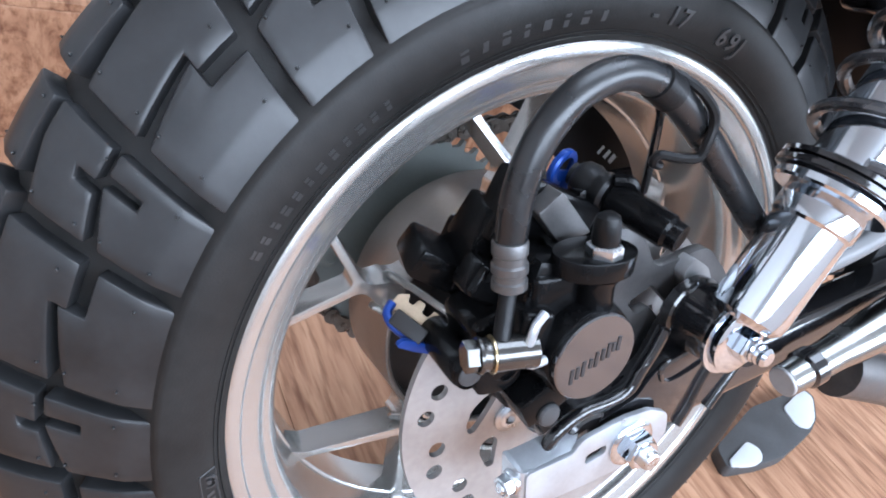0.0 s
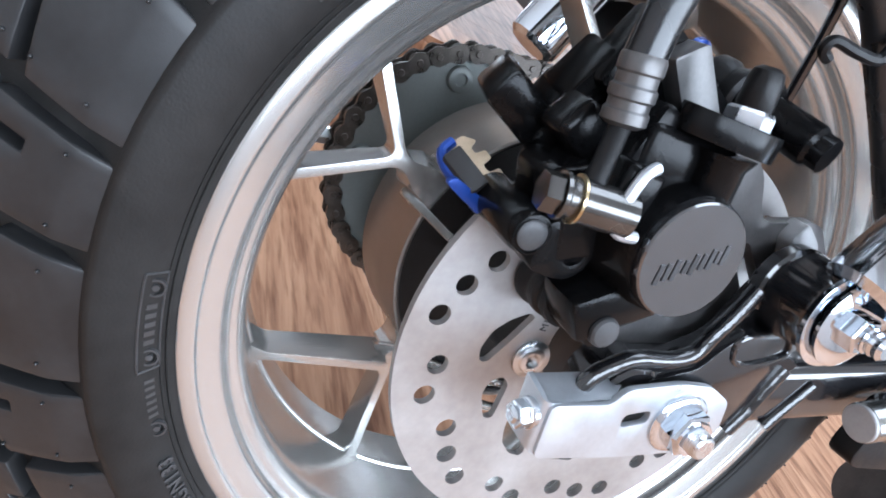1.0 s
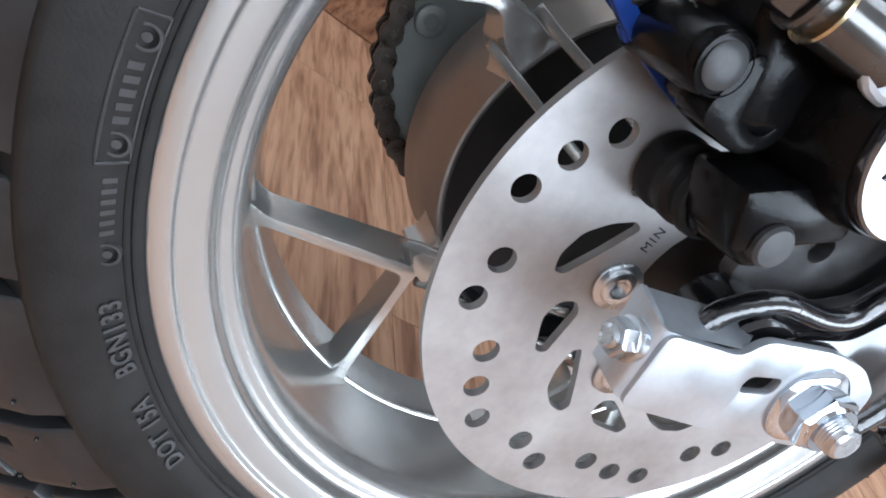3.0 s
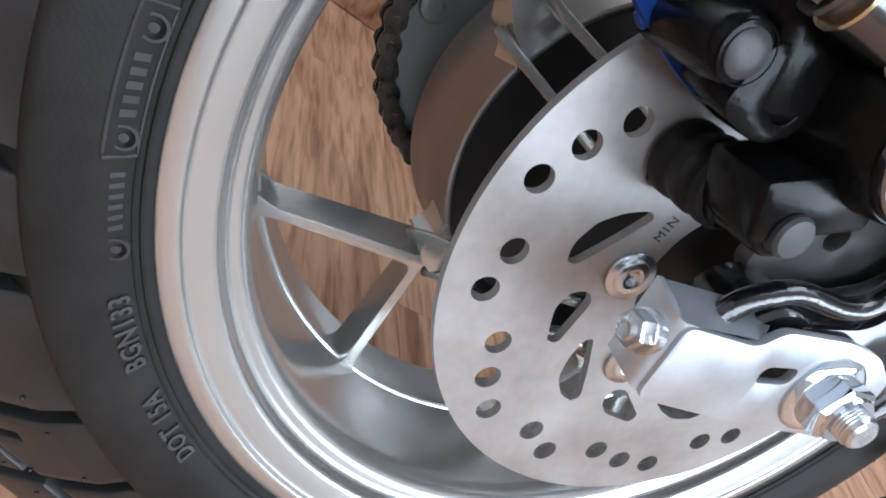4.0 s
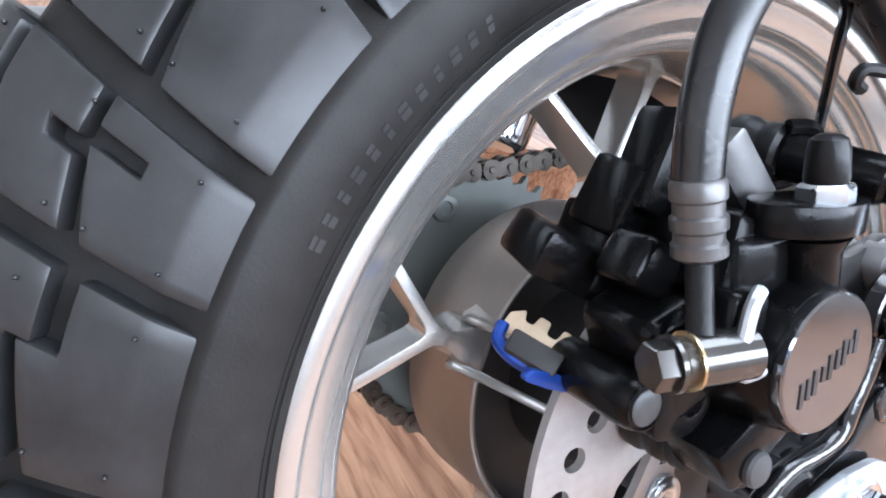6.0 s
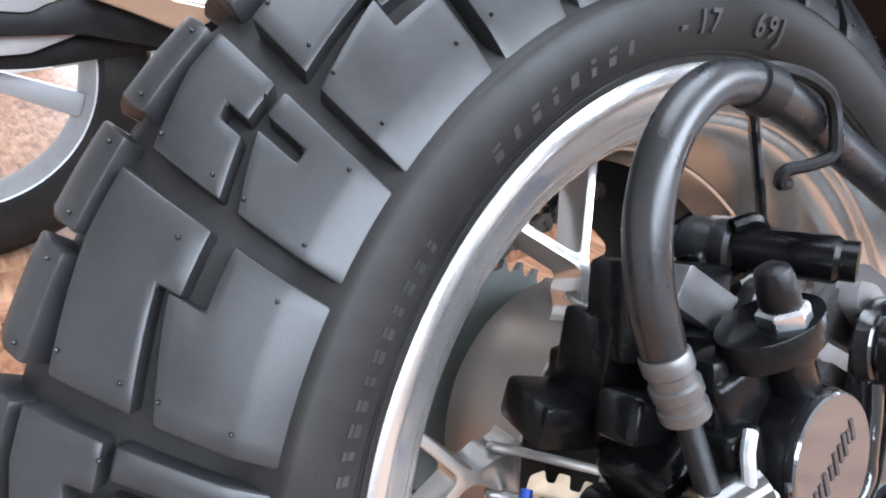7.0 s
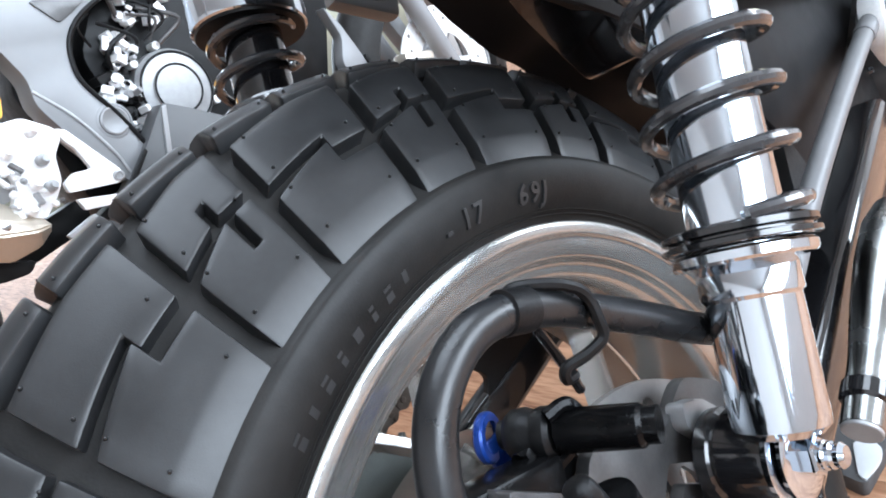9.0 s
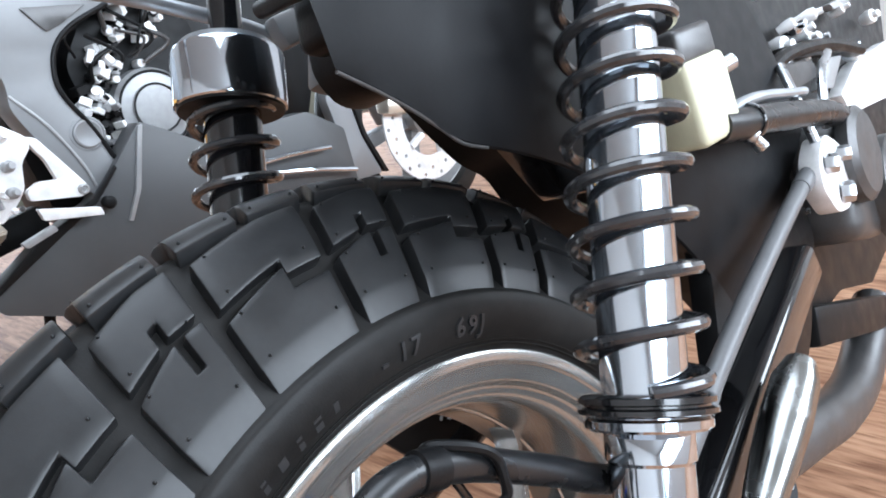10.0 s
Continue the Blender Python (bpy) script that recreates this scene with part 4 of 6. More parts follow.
bm = bmesh.new()
lathe(bm, (-0.040, -0.1295, 0.156), (0.02, 0.03, 1), [(0, 0.0066), (0.002, 0.0074), (0.012, 0.0070), (0.0155, 0.006), (0.0172, 0.0035)], 24)
part("bleed_cap", bm, PLASTIC, caliper, "black rubber bleed cap")
bm = bmesh.new()
outline(bm, [rounded([(-0.062, 0.1655), (-0.0475, 0.175), (-0.026, 0.147), (-0.045, 0.1425)], 0.002)], -0.102, -0.086, 0.001)
part("top_pad", bm, BRACKET, caliper, "flat dark grey face on top of the caliper")
bm = bmesh.new()
block(bm, (-0.046, -0.078, 0.150), (0.066, 0.024, 0.042), Euler((0, radians(30), 0)).to_matrix(), 0.004, 2)
block(bm, (-0.006, -0.074, 0.146), (0.020, 0.014, 0.034), Euler((0, radians(-10), 0)).to_matrix(), 0.003, 2)
part("slide_bracket", bm, SATIN, caliper, "black arm that holds the slide pin")
bm = bmesh.new()
sweep(bm, [(-0.002, -0.0885, 0.168), (0.008, -0.093, 0.166), (0.011, -0.093, 0.155), (0.004, -0.088, 0.146), (-0.012, -0.082, 0.144)], 0.0035, 8)
part("pin_strap", bm, SATIN, caliper)
# brake pads, spring plate and shims
def slanted(origin, along, up):
    """A frame whose first and third axes span a slanted plate."""
    m = Matrix.Identity(4)
    e1 = Vector(along).normalized()
    e3 = e1.cross(Vector(up)).normalized()
    e2 = e3.cross(e1)
    for k in range(3):
        m[k][0], m[k][1], m[k][2], m[k][3] = e1[k], e3[k], e2[k], origin[k]
    return m


PADM = slanted((-0.114, -0.064, 0.0955), (0.0170, -0.0225, -0.0150), (0.0110, 0.0005, 0.0066))
lip = [(-0.017, -0.004), (-0.0165, 0.004), (-0.011, 0.008), (-0.0095, 0.0035), (-0.006, 0.0035), (-0.005, 0.0085), (0.0, 0.0085), (0.0005, 0.003), (0.005, 0.003), (0.006, 0.0085), (0.011, 0.008), (0.0115, 0.0035), (0.017, 0.004), (0.0175, -0.004), (0.006, -0.0055), (-0.006, -0.0055)]
bm = bmesh.new()
outline(bm, [rounded(lip, 0.0012, 2)], -0.0009, 0.0009, 0.0003)
bmesh.ops.transform(bm, matrix=PADM, verts=bm.verts)
part("pad_spring", bm, BRASS, caliper, "tan pad spring plate with notches")
bm = bmesh.new()
sweep(bm, [PADM @ Vector((-0.0165, 0.001, -0.002)), PADM @ Vector((-0.015, 0.002, -0.009)), PADM @ Vector((-0.008, 0.003, -0.0125)), PADM @ Vector((0.002, 0.002, -0.0125)), PADM @ Vector((0.009, 0.0, -0.0095))], 0.0028, 10, 4)
part("brake_pad", bm, BLUE, caliper, "blue backed brake pad")
bm = bmesh.new()
outline(bm, [rounded([(-0.1345, 0.0945), (-0.1225, 0.0860), (-0.1105, 0.0797), (-0.0950, 0.0732), (-0.0790, 0.0683), (-0.0765, 0.0722), (-0.0930, 0.0785), (-0.1080, 0.0850), (-0.1300, 0.0975)], 0.003)], -0.0740, -0.0705, 0.0012)
bmesh.ops.transform(bm, matrix=CAL.inverted(), verts=bm.verts)
part("brake_pad", bm, BLUE, caliper, "blue backed brake pad")
bm = bmesh.new()
block(bm, PADM @ Vector((0.014, -0.001, -0.009)), (0.006, 0.005, 0.010), Euler((0, radians(35), 0)).to_matrix(), 0.0015)
part("brake_pad", bm, BLUE, caliper, "blue backed brake pad")
# backing behind the pads, in the same colour with shade painted in
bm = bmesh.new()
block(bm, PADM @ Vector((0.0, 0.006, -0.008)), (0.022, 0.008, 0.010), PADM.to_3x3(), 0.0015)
part("pad_backing", bm, RECESS_SHADE, caliper)
bm = bmesh.new()
block(bm, (-0.0985, -0.058, 0.1265), (0.040, 0.034, 0.020), Euler((radians(8), radians(34), radians(-8))).to_matrix(), 0.004, 2)
part("pad_bridge", bm, SATIN, caliper, "black bridge over the disc")
bm = bmesh.new()
block(bm, (-0.070, -0.068, 0.144), (0.032, 0.030, 0.030), Euler((radians(8), radians(30), 0)).to_matrix(), 0.003, 2)
part("bracket_lug", bm, SATIN, caliper)
bm = bmesh.new()
block(bm, (-0.088, -0.092, 0.128), (0.026, 0.022, 0.020), Euler((0, radians(38), 0)).to_matrix(), 0.004, 3)
part("caliper_shoulder", bm, SATIN, caliper)
# banjo fitting
bm = bmesh.new()
dd = Vector((0.045, -0.010, -0.003)).normalized()
bp = Vector((-0.1175, -0.124, 0.109))
hexagon(bm, bp, bp + dd * 0.0075, 0.0145)
lathe(bm, bp + dd * 0.007, dd, [(0, 0.0095), (0.0015, 0.0098), (0.0035, 0.0086), (0.0080, 0.0086), (0.0085, 0.0094), (0.031, 0.0092)], 28)
banjo = part("banjo_bolt", bm, SMOKED, caliper, "smoky plated banjo bolt")
bm = bmesh.new()
lathe(bm, bp + dd * 0.0135, dd, [(0, 0.0090), (0.0003, 0.0101), (0.0014, 0.0101), (0.0017, 0.0090)], 28)
part("banjo_washer", bm, GOLD, banjo, "gold coloured sealing washer")
bm = bmesh.new()
block(bm, (-0.078, -0.120, 0.112), (0.020, 0.022, 0.028), Euler((0, radians(12), 0)).to_matrix(), 0.004, 3)
part("hose_port", bm, SATIN, caliper)
bm = bmesh.new()
sweep(bm, [(-0.076, -0.1325, 0.127), (-0.0825, -0.1345, 0.1235), (-0.086, -0.135, 0.114), (-0.0895, -0.135, 0.1045), (-0.083, -0.134, 0.099), (-0.074, -0.133, 0.098)], 0.0026, 10, 2)
part("port_lip", bm, ZINC, caliper, "bright edge of the hose port")
bm = bmesh.new()
rod(bm, (-0.098, -0.1275, 0.115), (-0.0885, -0.118, 0.141), 0.0046, 16, 0.0005)
part("hose_neck", bm, PLASTIC, caliper)
# hose with crimp
HOSEP = [(-0.0885, -0.118, 0.139), (-0.0885, -0.116, 0.160), (-0.0845, -0.115, 0.186), (-0.074, -0.115, 0.212), (-0.054, -0.115, 0.231), (-0.028, -0.1145, 0.237), (-0.002, -0.113, 0.228), (0.022, -0.112, 0.209), (0.048, -0.112, 0.182), (0.068, -0.113, 0.160), (0.092, -0.114, 0.132), (0.14, -0.110, 0.09), (0.22, -0.100, 0.06)]
bm = bmesh.new()
lathe(bm, (-0.0888, -0.1185, 0.137), (0.0, 0.06, 1), [(0, 0.0062), (0.002, 0.0092), (0.006, 0.0092), (0.007, 0.0083), (0.010, 0.0083), (0.011, 0.0094), (0.015, 0.0094), (0.016, 0.0083), (0.020, 0.0083), (0.021, 0.0092), (0.026, 0.0092), (0.0275, 0.0085)], 28)
hose_crimp = part("hose_crimp", bm, BRACKET, caliper, "dark crimped hose sleeve")
bm = bmesh.new()
sweep(bm, HOSEP[1:], 0.0084, 20, 6)
hose = part("brake_hose", bm, HOSE, moto, "thick black rubber brake hose")
bm = bmesh.new()
sweep(bm, [(0.004, -0.103, 0.224), (0.008, -0.109, 0.2315), (0.017, -0.1185, 0.2255), (0.026, -0.1228, 0.2150), (0.029, -0.1232, 0.206), (0.027, -0.1232, 0.197), (0.024, -0.122, 0.1885), (0.014, -0.1185, 0.1885), (0.004, -0.114, 0.1905), (0.002, -0.112, 0.186), (0.008, -0.111, 0.183)], 0.0027, 8)
part("hose_clip", bm, PLASTIC, hose, "bent black wire hose clip")
bm = bmesh.new()
sweep(bm, [(0.004, -0.104, 0.2235), (0.014, -0.099, 0.212), (0.022, -0.092, 0.198), (0.029, -0.084, 0.172), (0.034, -0.077, 0.149)], 0.0026, 8)
part("clip_stay", bm, GLOSS, hose)
bm = bmesh.new()
lathe(bm, (-0.006, -0.1132, 0.2305), (0.024, 0.001, -0.0165), [(0, 0.0086), (0.0006, 0.0097), (0.0150, 0.0097), (0.0156, 0.0086)], 24)
part("hose_sleeve", bm, PLASTIC, hose)
# bracket plate behind the caliper
bm = bmesh.new()
outline(bm, [rounded([(-0.030, 0.022), (-0.020, 0.060), (-0.020, 0.120), (0.002, 0.140), (0.026, 0.128), (0.040, 0.100), (0.085, 0.106), (0.113, 0.074), (0.074, 0.046), (0.046, 0.018), (0.012, 0.018)], 0.010),
             rounded([(0.039, 0.089), (0.074, 0.051), (0.063, 0.045), (0.04, 0.072), (0.029, 0.069), (0.02, 0.08)], 0.003), circle(0.004, 0.048, 0.006, 20)], -0.092, -0.084, 0.002)
bracket = part("caliper_bracket", bm, BRACKET, moto, "dark grey caliper bracket plate")
for ob in (caliper, hose, bracket):
    ob.matrix_basis = CAL
bm = bmesh.new()
outline(bm, [rounded([(0.063, 0.107), (0.078, 0.096), (0.093, 0.065), (0.083, 0.056), (0.066, 0.073), (0.056, 0.096)], 0.004)], -0.101, -0.090, 0.002)
part("bracket_lug", bm, GREYCAST, bracket, "light grey lug of the bracket")

# ---- more of the motorcycle: mudguard, frame, hoses, pipes ----
# mudguard: an arched liner over the tyre, closed at its sides
def mudguard():
    # degrees round the axle, radius at the crown line, radius at the right lip
    course = [(8, 0.398, 0.360), (20, 0.388, 0.356), (30, 0.376, 0.353), (36, 0.382, 0.352), (40, 0.394, 0.352), (45, 0.397, 0.352), (52, 0.419, 0.353), (59, 0.439, 0.359), (62, 0.440, 0.378), (66, 0.442, 0.404)]
    bm = bmesh.new()
    rows = []
    for d, c, l in curve_points(course, 4):
        section = [(-0.096, 0.66), (-0.098, 0.52), (-0.094, l + 0.06), (-0.088, l + 0.016), (-0.0845, l + 0.001), (-0.0825, l), (-0.0795, l + 0.003), (-0.070, l * 0.55 + c * 0.45), (-0.050, l * 0.2 + c * 0.8 - 0.002), (-0.022, c - 0.004), (0.0, c + 0.003), (0.024, c + 0.003), (0.044, c), (0.050, c - 0.001), (0.054, c + 0.004), (0.056, c + 0.03), (0.058, 0.54), (0.058, 0.66)]
        row = []
        for y, r in section:
            x, z = polar(r, d - 115 * y * max(0.0, (d - 50) / 16))
            row.append(bm.verts.new((x, y, z)))
        rows.append(row)
    n = len(rows[0])
    for a, b in zip(rows, rows[1:]):
        for j in range(n):
            bm.faces.new((a[j], a[(j + 1) % n], b[(j + 1) % n], b[j]))
    bm.faces.new(rows[0][::-1])
    bm.faces.new(rows[-1])
    return bm


guard = part("mudguard", mudguard(), SEMI, moto, "glossy black inner mudguard", 50)
guard.matrix_basis = pose(-0.0005, 0, -0.0076, 0, -0.3, 0) @ Matrix.Diagonal((1.015, 1.0, 1.015, 1.0))
bm = bmesh.new()
bead = []
for d, l in ((57, 0.3565), (59, 0.359), (60.5, 0.368), (62, 0.378), (64, 0.391), (66, 0.404)):
    x, z = polar(l - 0.0006, d + 115 * 0.0835 * max(0.0, (d - 50) / 16))
    bead.append((x, -0.0835, z))
sweep(bm, bead, 0.0011, 8, 3)
part("guard_bead", bm, BRACKET, guard, "thin dark grey edge of the mudguard")
bm = bmesh.new()
outline(bm, [rounded([(0.206, 0.425), (0.190, 0.395), (0.197, 0.368), (0.222, 0.355), (0.246, 0.358), (0.252, 0.382), (0.240, 0.412)], 0.014)], 0.004, 0.046, 0.007)
block(bm, (0.192, 0.0, 0.424), (0.024, 0.05, 0.044), Euler((0, radians(28), 0)).to_matrix(), 0.008, 3)
rod(bm, (0.170, -0.03, 0.44), (0.185, 0.05, 0.45), 0.006, 12)
part("mudguard_end", bm, PLASTIC, guard, "black plastic mudguard end")

# black side panels and under-seat box behind the right shock
bm = bmesh.new()
outline(bm, [rounded([(0.245, -0.064), (0.30, 0.05), (0.345, 0.11), (0.383, 0.18), (0.463, 0.185), (0.57, 0.070), (0.575, -0.005), (0.465, -0.060), (0.349, -0.080)], 0.02)], -0.085, -0.064, 0.006)
box = part("frame_box", bm, PLASTIC, moto, "black frame box behind the shock absorber")
bm = bmesh.new()
outline(bm, [rounded([(0.425, 0.176), (0.455, 0.172), (0.535, 0.085), (0.548, 0.048), (0.500, 0.062), (0.400, 0.122)], 0.012)], -0.0885, -0.084, 0.0015)
part("box_panel", bm, BRACKET, box, "dull grey panel")
for x, z in ((0.424, 0.128), (0.448, 0.158), (0.51, 0.078)):
    bm = bmesh.new()
    lathe(bm, (x, -0.0880, z), (0, -1, 0), [(0, 0.0055), (0.003, 0.005), (0.0036, 0.003)], 14)
    part("panel_screw", bm, BOLT, box)
bm = bmesh.new()
outline(bm, [rounded([(0.30, 0.21), (0.27, 0.30), (0.30, 0.40), (0.42, 0.46), (0.70, 0.40), (0.86, 0.24), (0.74, 0.225), (0.60, 0.255), (0.47, 0.285), (0.42, 0.262), (0.38, 0.225)], 0.02)], -0.075, 0.0, 0.008)
side = part("side_cover", bm, GLOSS, moto, "black side cover under the seat")
for x, z in ((0.52, 0.275), (0.60, 0.245), (0.68, 0.235)):
    bm = bmesh.new()
    hexagon(bm, (x, -0.074, z), (x, -0.086, z), 0.014)
    part("cover_screw", bm, BOLT, side)
# brake fluid reservoir
bm = bmesh.new()
block(bm, (0.373, -0.112, 0.236), (0.056, 0.044, 0.062), Euler((0, radians(12), radians(-8))).to_matrix(), 0.007, 3)
reservoir = part("brake_reservoir", bm, CREAM, moto, "cream translucent brake fluid reservoir")
bm = bmesh.new()
block(bm, (0.380, -0.112, 0.276), (0.050, 0.040, 0.026), Euler((0, radians(12), radians(-8))).to_matrix(), 0.005, 3)
part("reservoir_top", bm, BRACKET, reservoir, "grey reservoir cap")
bm = bmesh.new()
rod(bm, (0.405, -0.13, 0.245), (0.414, -0.137, 0.245), 0.006, 16)
part("reservoir_screw", bm, BOLT, reservoir)
# hose from the reservoir
bm = bmesh.new()
sweep(bm, [(0.372, -0.124, 0.213), (0.40, -0.128, 0.200), (0.435, -0.13, 0.186), (0.52, -0.132, 0.150), (0.60, -0.132, 0.113), (0.648, -0.13, 0.075), (0.640, -0.13, 0.02)], 0.0125, 16)
rhose = part("reservoir_hose", bm, HOSE, moto, "thick grey-black rubber hose from the reservoir")
bm = bmesh.new()
lathe(bm, (0.415, -0.1295, 0.1945), (0.85, -0.05, -0.42), [(0, 0.0135), (0.001, 0.0145), (0.004, 0.0145), (0.005, 0.0135)], 20)
part("hose_band", bm, GLOSS, rhose)
bm = bmesh.new()
lathe(bm, (0.405, -0.128, 0.197), (0.3, -0.2, -1), [(0, 0.006), (0.012, 0.008), (0.016, 0.005), (0.026, 0.006)], 14)
part("hose_clamp", bm, BOLT, rhose)
# grey brake line that runs up beside the shock
bm = bmesh.new()
sweep(bm, [(0.150, -0.113, 0.085), (0.205, -0.117, 0.092), (0.24, -0.12, 0.099), (0.34, -0.12, 0.0985), (0.43, -0.12, 0.096), (0.515, -0.12, 0.0915)], 0.0078, 14)
line = part("brake_line", bm, SLEEVE, moto, "grey sleeved brake line")
bm = bmesh.new()
lathe(bm, (0.49, -0.12, 0.093), (1, 0, -0.08), [(0, 0.0085), (0.003, 0.0092), (0.03, 0.0088), (0.034, 0.012), (0.05, 0.013), (0.055, 0.010)], 18)
part("line_end", bm, SLEEVE, line)
# gearbox casting and engine parts further ahead
bm = bmesh.new()
block(bm, (0.66, -0.085, 0.005), (0.12, 0.09, 0.13), Euler((0, radians(30), 0)).to_matrix(), 0.02, 3)
lathe(bm, (0.63, -0.13, 0.05), (0, -1, 0), [(0, 0.05), (0.012, 0.05), (0.018, 0.042)], 28)
case = part("gearbox_case", bm, BRACKET, moto, "dark grey cast gearbox case")
# bright pipe union with its nuts at the end of the line
bm = bmesh.new()
outline(bm, [rounded([(0.557, 0.112), (0.590, 0.084), (0.612, 0.045), (0.560, 0.028), (0.522, 0.044), (0.505, 0.080), (0.520, 0.104)], 0.012)], -0.134, -0.114, 0.005)
union = part("pipe_union", bm, ALLOY, case, "bright cast pipe union")
for x, z, s in ((0.532, 0.092, 0.016), (0.575, 0.080, 0.013), (0.548, 0.052, 0.018), (0.592, 0.055, 0.011)):
    bm = bmesh.new()
    hexagon(bm, (x, -0.133, z), (x + 0.004, -0.145, z - 0.003), s)
    part("union_nut", bm, BOLT, union)
for p in (((0.60, -0.125, 0.10), (0.66, -0.12, 0.135), (0.74, -0.11, 0.13)), ((0.545, -0.128, 0.11), (0.56, -0.12, 0.15), (0.61, -0.10, 0.17)), ((0.60, -0.12, 0.04), (0.66, -0.13, 0.03), (0.72, -0.12, -0.02))):
    bm = bmesh.new()
    sweep(bm, p, 0.005, 10)
    part("union_pipe", bm, BOLT, union)
bm = bmesh.new()
lathe(bm, (0.71, -0.125, -0.035), (0, -1, 0), [(0, 0.06), (0.02, 0.06), (0.03, 0.05)], 28)
part("case_cover", bm, BRACKET, case)
# engine and frame parts ahead of the right shock
bm = bmesh.new()
outline(bm, [rounded([(0.708, 0.245), (1.44, 0.06), (1.252, -0.10), (1.02, -0.26), (0.80, -0.225), (0.68, -0.15), (0.552, -0.111), (0.495, -0.05), (0.435, 0.101), (0.564, 0.229)], 0.01)], -0.05, 0.04, 0.004)
engine = part("engine", bm, PLASTIC, moto, "dark engine with cables and bright fittings")
bm = bmesh.new()
outline(bm, [rounded([(0.865, 0.032), (0.979, 0.031), (1.203, -0.021), (1.089, -0.075), (0.95, -0.028), (0.883, -0.008)], 0.006)], -0.075, -0.055, 0.002)
part("engine_cover", bm, ALLOY, engine, 'bright alloy engine cover')
bm = bmesh.new()
outline(bm, [rounded([(0.487, 0.164), (0.544, 0.142), (0.708, 0.059), (0.641, 0.037), (0.566, 0.05), (0.456, 0.101), (0.461, 0.135)], 0.006)], -0.07, -0.055, 0.002)
part("frame_plate", bm, BRACKET, engine, 'dark grey frame plate')
bm = bmesh.new()
outline(bm, [rounded([(0.83, 0.096), (0.889, 0.076), (0.808, 0.064), (0.761, 0.083)], 0.006)], -0.085, -0.07, 0.002)
part("frame_tab", bm, GREYCAST, engine)
bm = bmesh.new()
outline(bm, [rounded([(0.686, 0.168), (0.923, 0.082), (1.009, 0.056), (0.989, 0.035), (0.907, 0.074), (0.679, 0.155)], 0.006)], -0.085, -0.07, 0.002)
part("cable_bracket", bm, PLASTIC, engine)
bm = bmesh.new()
outline(bm, [rounded([(0.652, 0.168), (0.788, 0.121), (0.81, 0.085), (0.708, 0.11), (0.617, 0.153)], 0.006)], -0.075, -0.06, 0.002)
part("cable_bracket", bm, BRACKET, engine)
bm = bmesh.new()
outline(bm, [rounded([(0.95, 0.131), (1.187, 0.082), (1.215, 0.068), (0.965, 0.118)], 0.002)], -0.075, -0.06, 0.002)
part("engine_edge", bm, GREYCAST, engine)
for k, (x, z, s) in enumerate(((0.789, 0.16, 0.011), (0.807, 0.142, 0.01), (0.858, 0.147, 0.009), (0.824, 0.128, 0.008), (0.854, 0.117, 0.009), (0.766, 0.165, 0.007), (0.722, 0.16, 0.012), (0.997, 0.104, 0.008), (0.982, 0.05, 0.015), (1.008, 0.033, 0.01), (0.597, 0.191, 0.012), (0.555, 0.191, 0.01), (0.695, 0.151, 0.007), (0.781, 0.122, 0.01), (0.438, 0.1, 0.01), (1.166, 0.035, 0.012), (0.576, 0.023, 0.007), (0.664, 0.076, 0.01), (0.678, 0.11, 0.009))):
    bm = bmesh.new()
    lathe(bm, (x, -0.058, z), (0.3 * (k % 3 - 1), -1, 0.2 * (k % 2)), [(0, s * 0.7), (0.012, s), (0.020, s * 0.9), (0.022, s * 0.5), (0.030, s * 0.45)], 12)
    part("engine_fitting", bm, ALLOY if k % 4 else BOLT, engine)
bm = bmesh.new()
sweep(bm, [(0.593, -0.085, 0.163), (0.643, -0.085, 0.165), (0.724, -0.085, 0.148), (0.849, -0.085, 0.107), (0.986, -0.085, 0.045)], 0.008, 10)
part("cable", bm, PLASTIC, engine)
bm = bmesh.new()
sweep(bm, [(0.394, -0.125, 0.214), (0.434, -0.125, 0.205), (0.476, -0.125, 0.191), (0.527, -0.125, 0.17), (0.574, -0.125, 0.151)], 0.0045, 10)
part("wire_rail", bm, ZINC, rhose, "bright bent wire rail")
# exhaust pipe and a cross bar low down
bm = bmesh.new()
sweep(bm, [(0.40, -0.03, -0.150), (0.47, -0.038, -0.186), (0.56, -0.04, -0.238), (0.66, -0.04, -0.268), (0.80, -0.04, -0.262)], 0.029, 20)
part("exhaust_pipe", bm, BRACKET, moto, "matt grey exhaust pipe")
bm = bmesh.new()
block(bm, (0.66, -0.05, -0.180), (0.30, 0.035, 0.045), Euler((0, radians(34), 0)).to_matrix(), 0.006)
part("cross_bar", bm, PLASTIC, moto, "black cross bar under the engine")
FORWARD = pose(-0.0222, 0.0, -0.0233, 0, -0.4, 0) @ Matrix.Diagonal((1.083, 1.0, 1.083, 1.0))
for ob in moto.children:
    if ob.name in ("frame_box", "side_cover", "brake_reservoir", "reservoir_hose", "brake_line", "gearbox_case", "engine", "exhaust_pipe", "cross_bar"):
        ob.matrix_basis = FORWARD
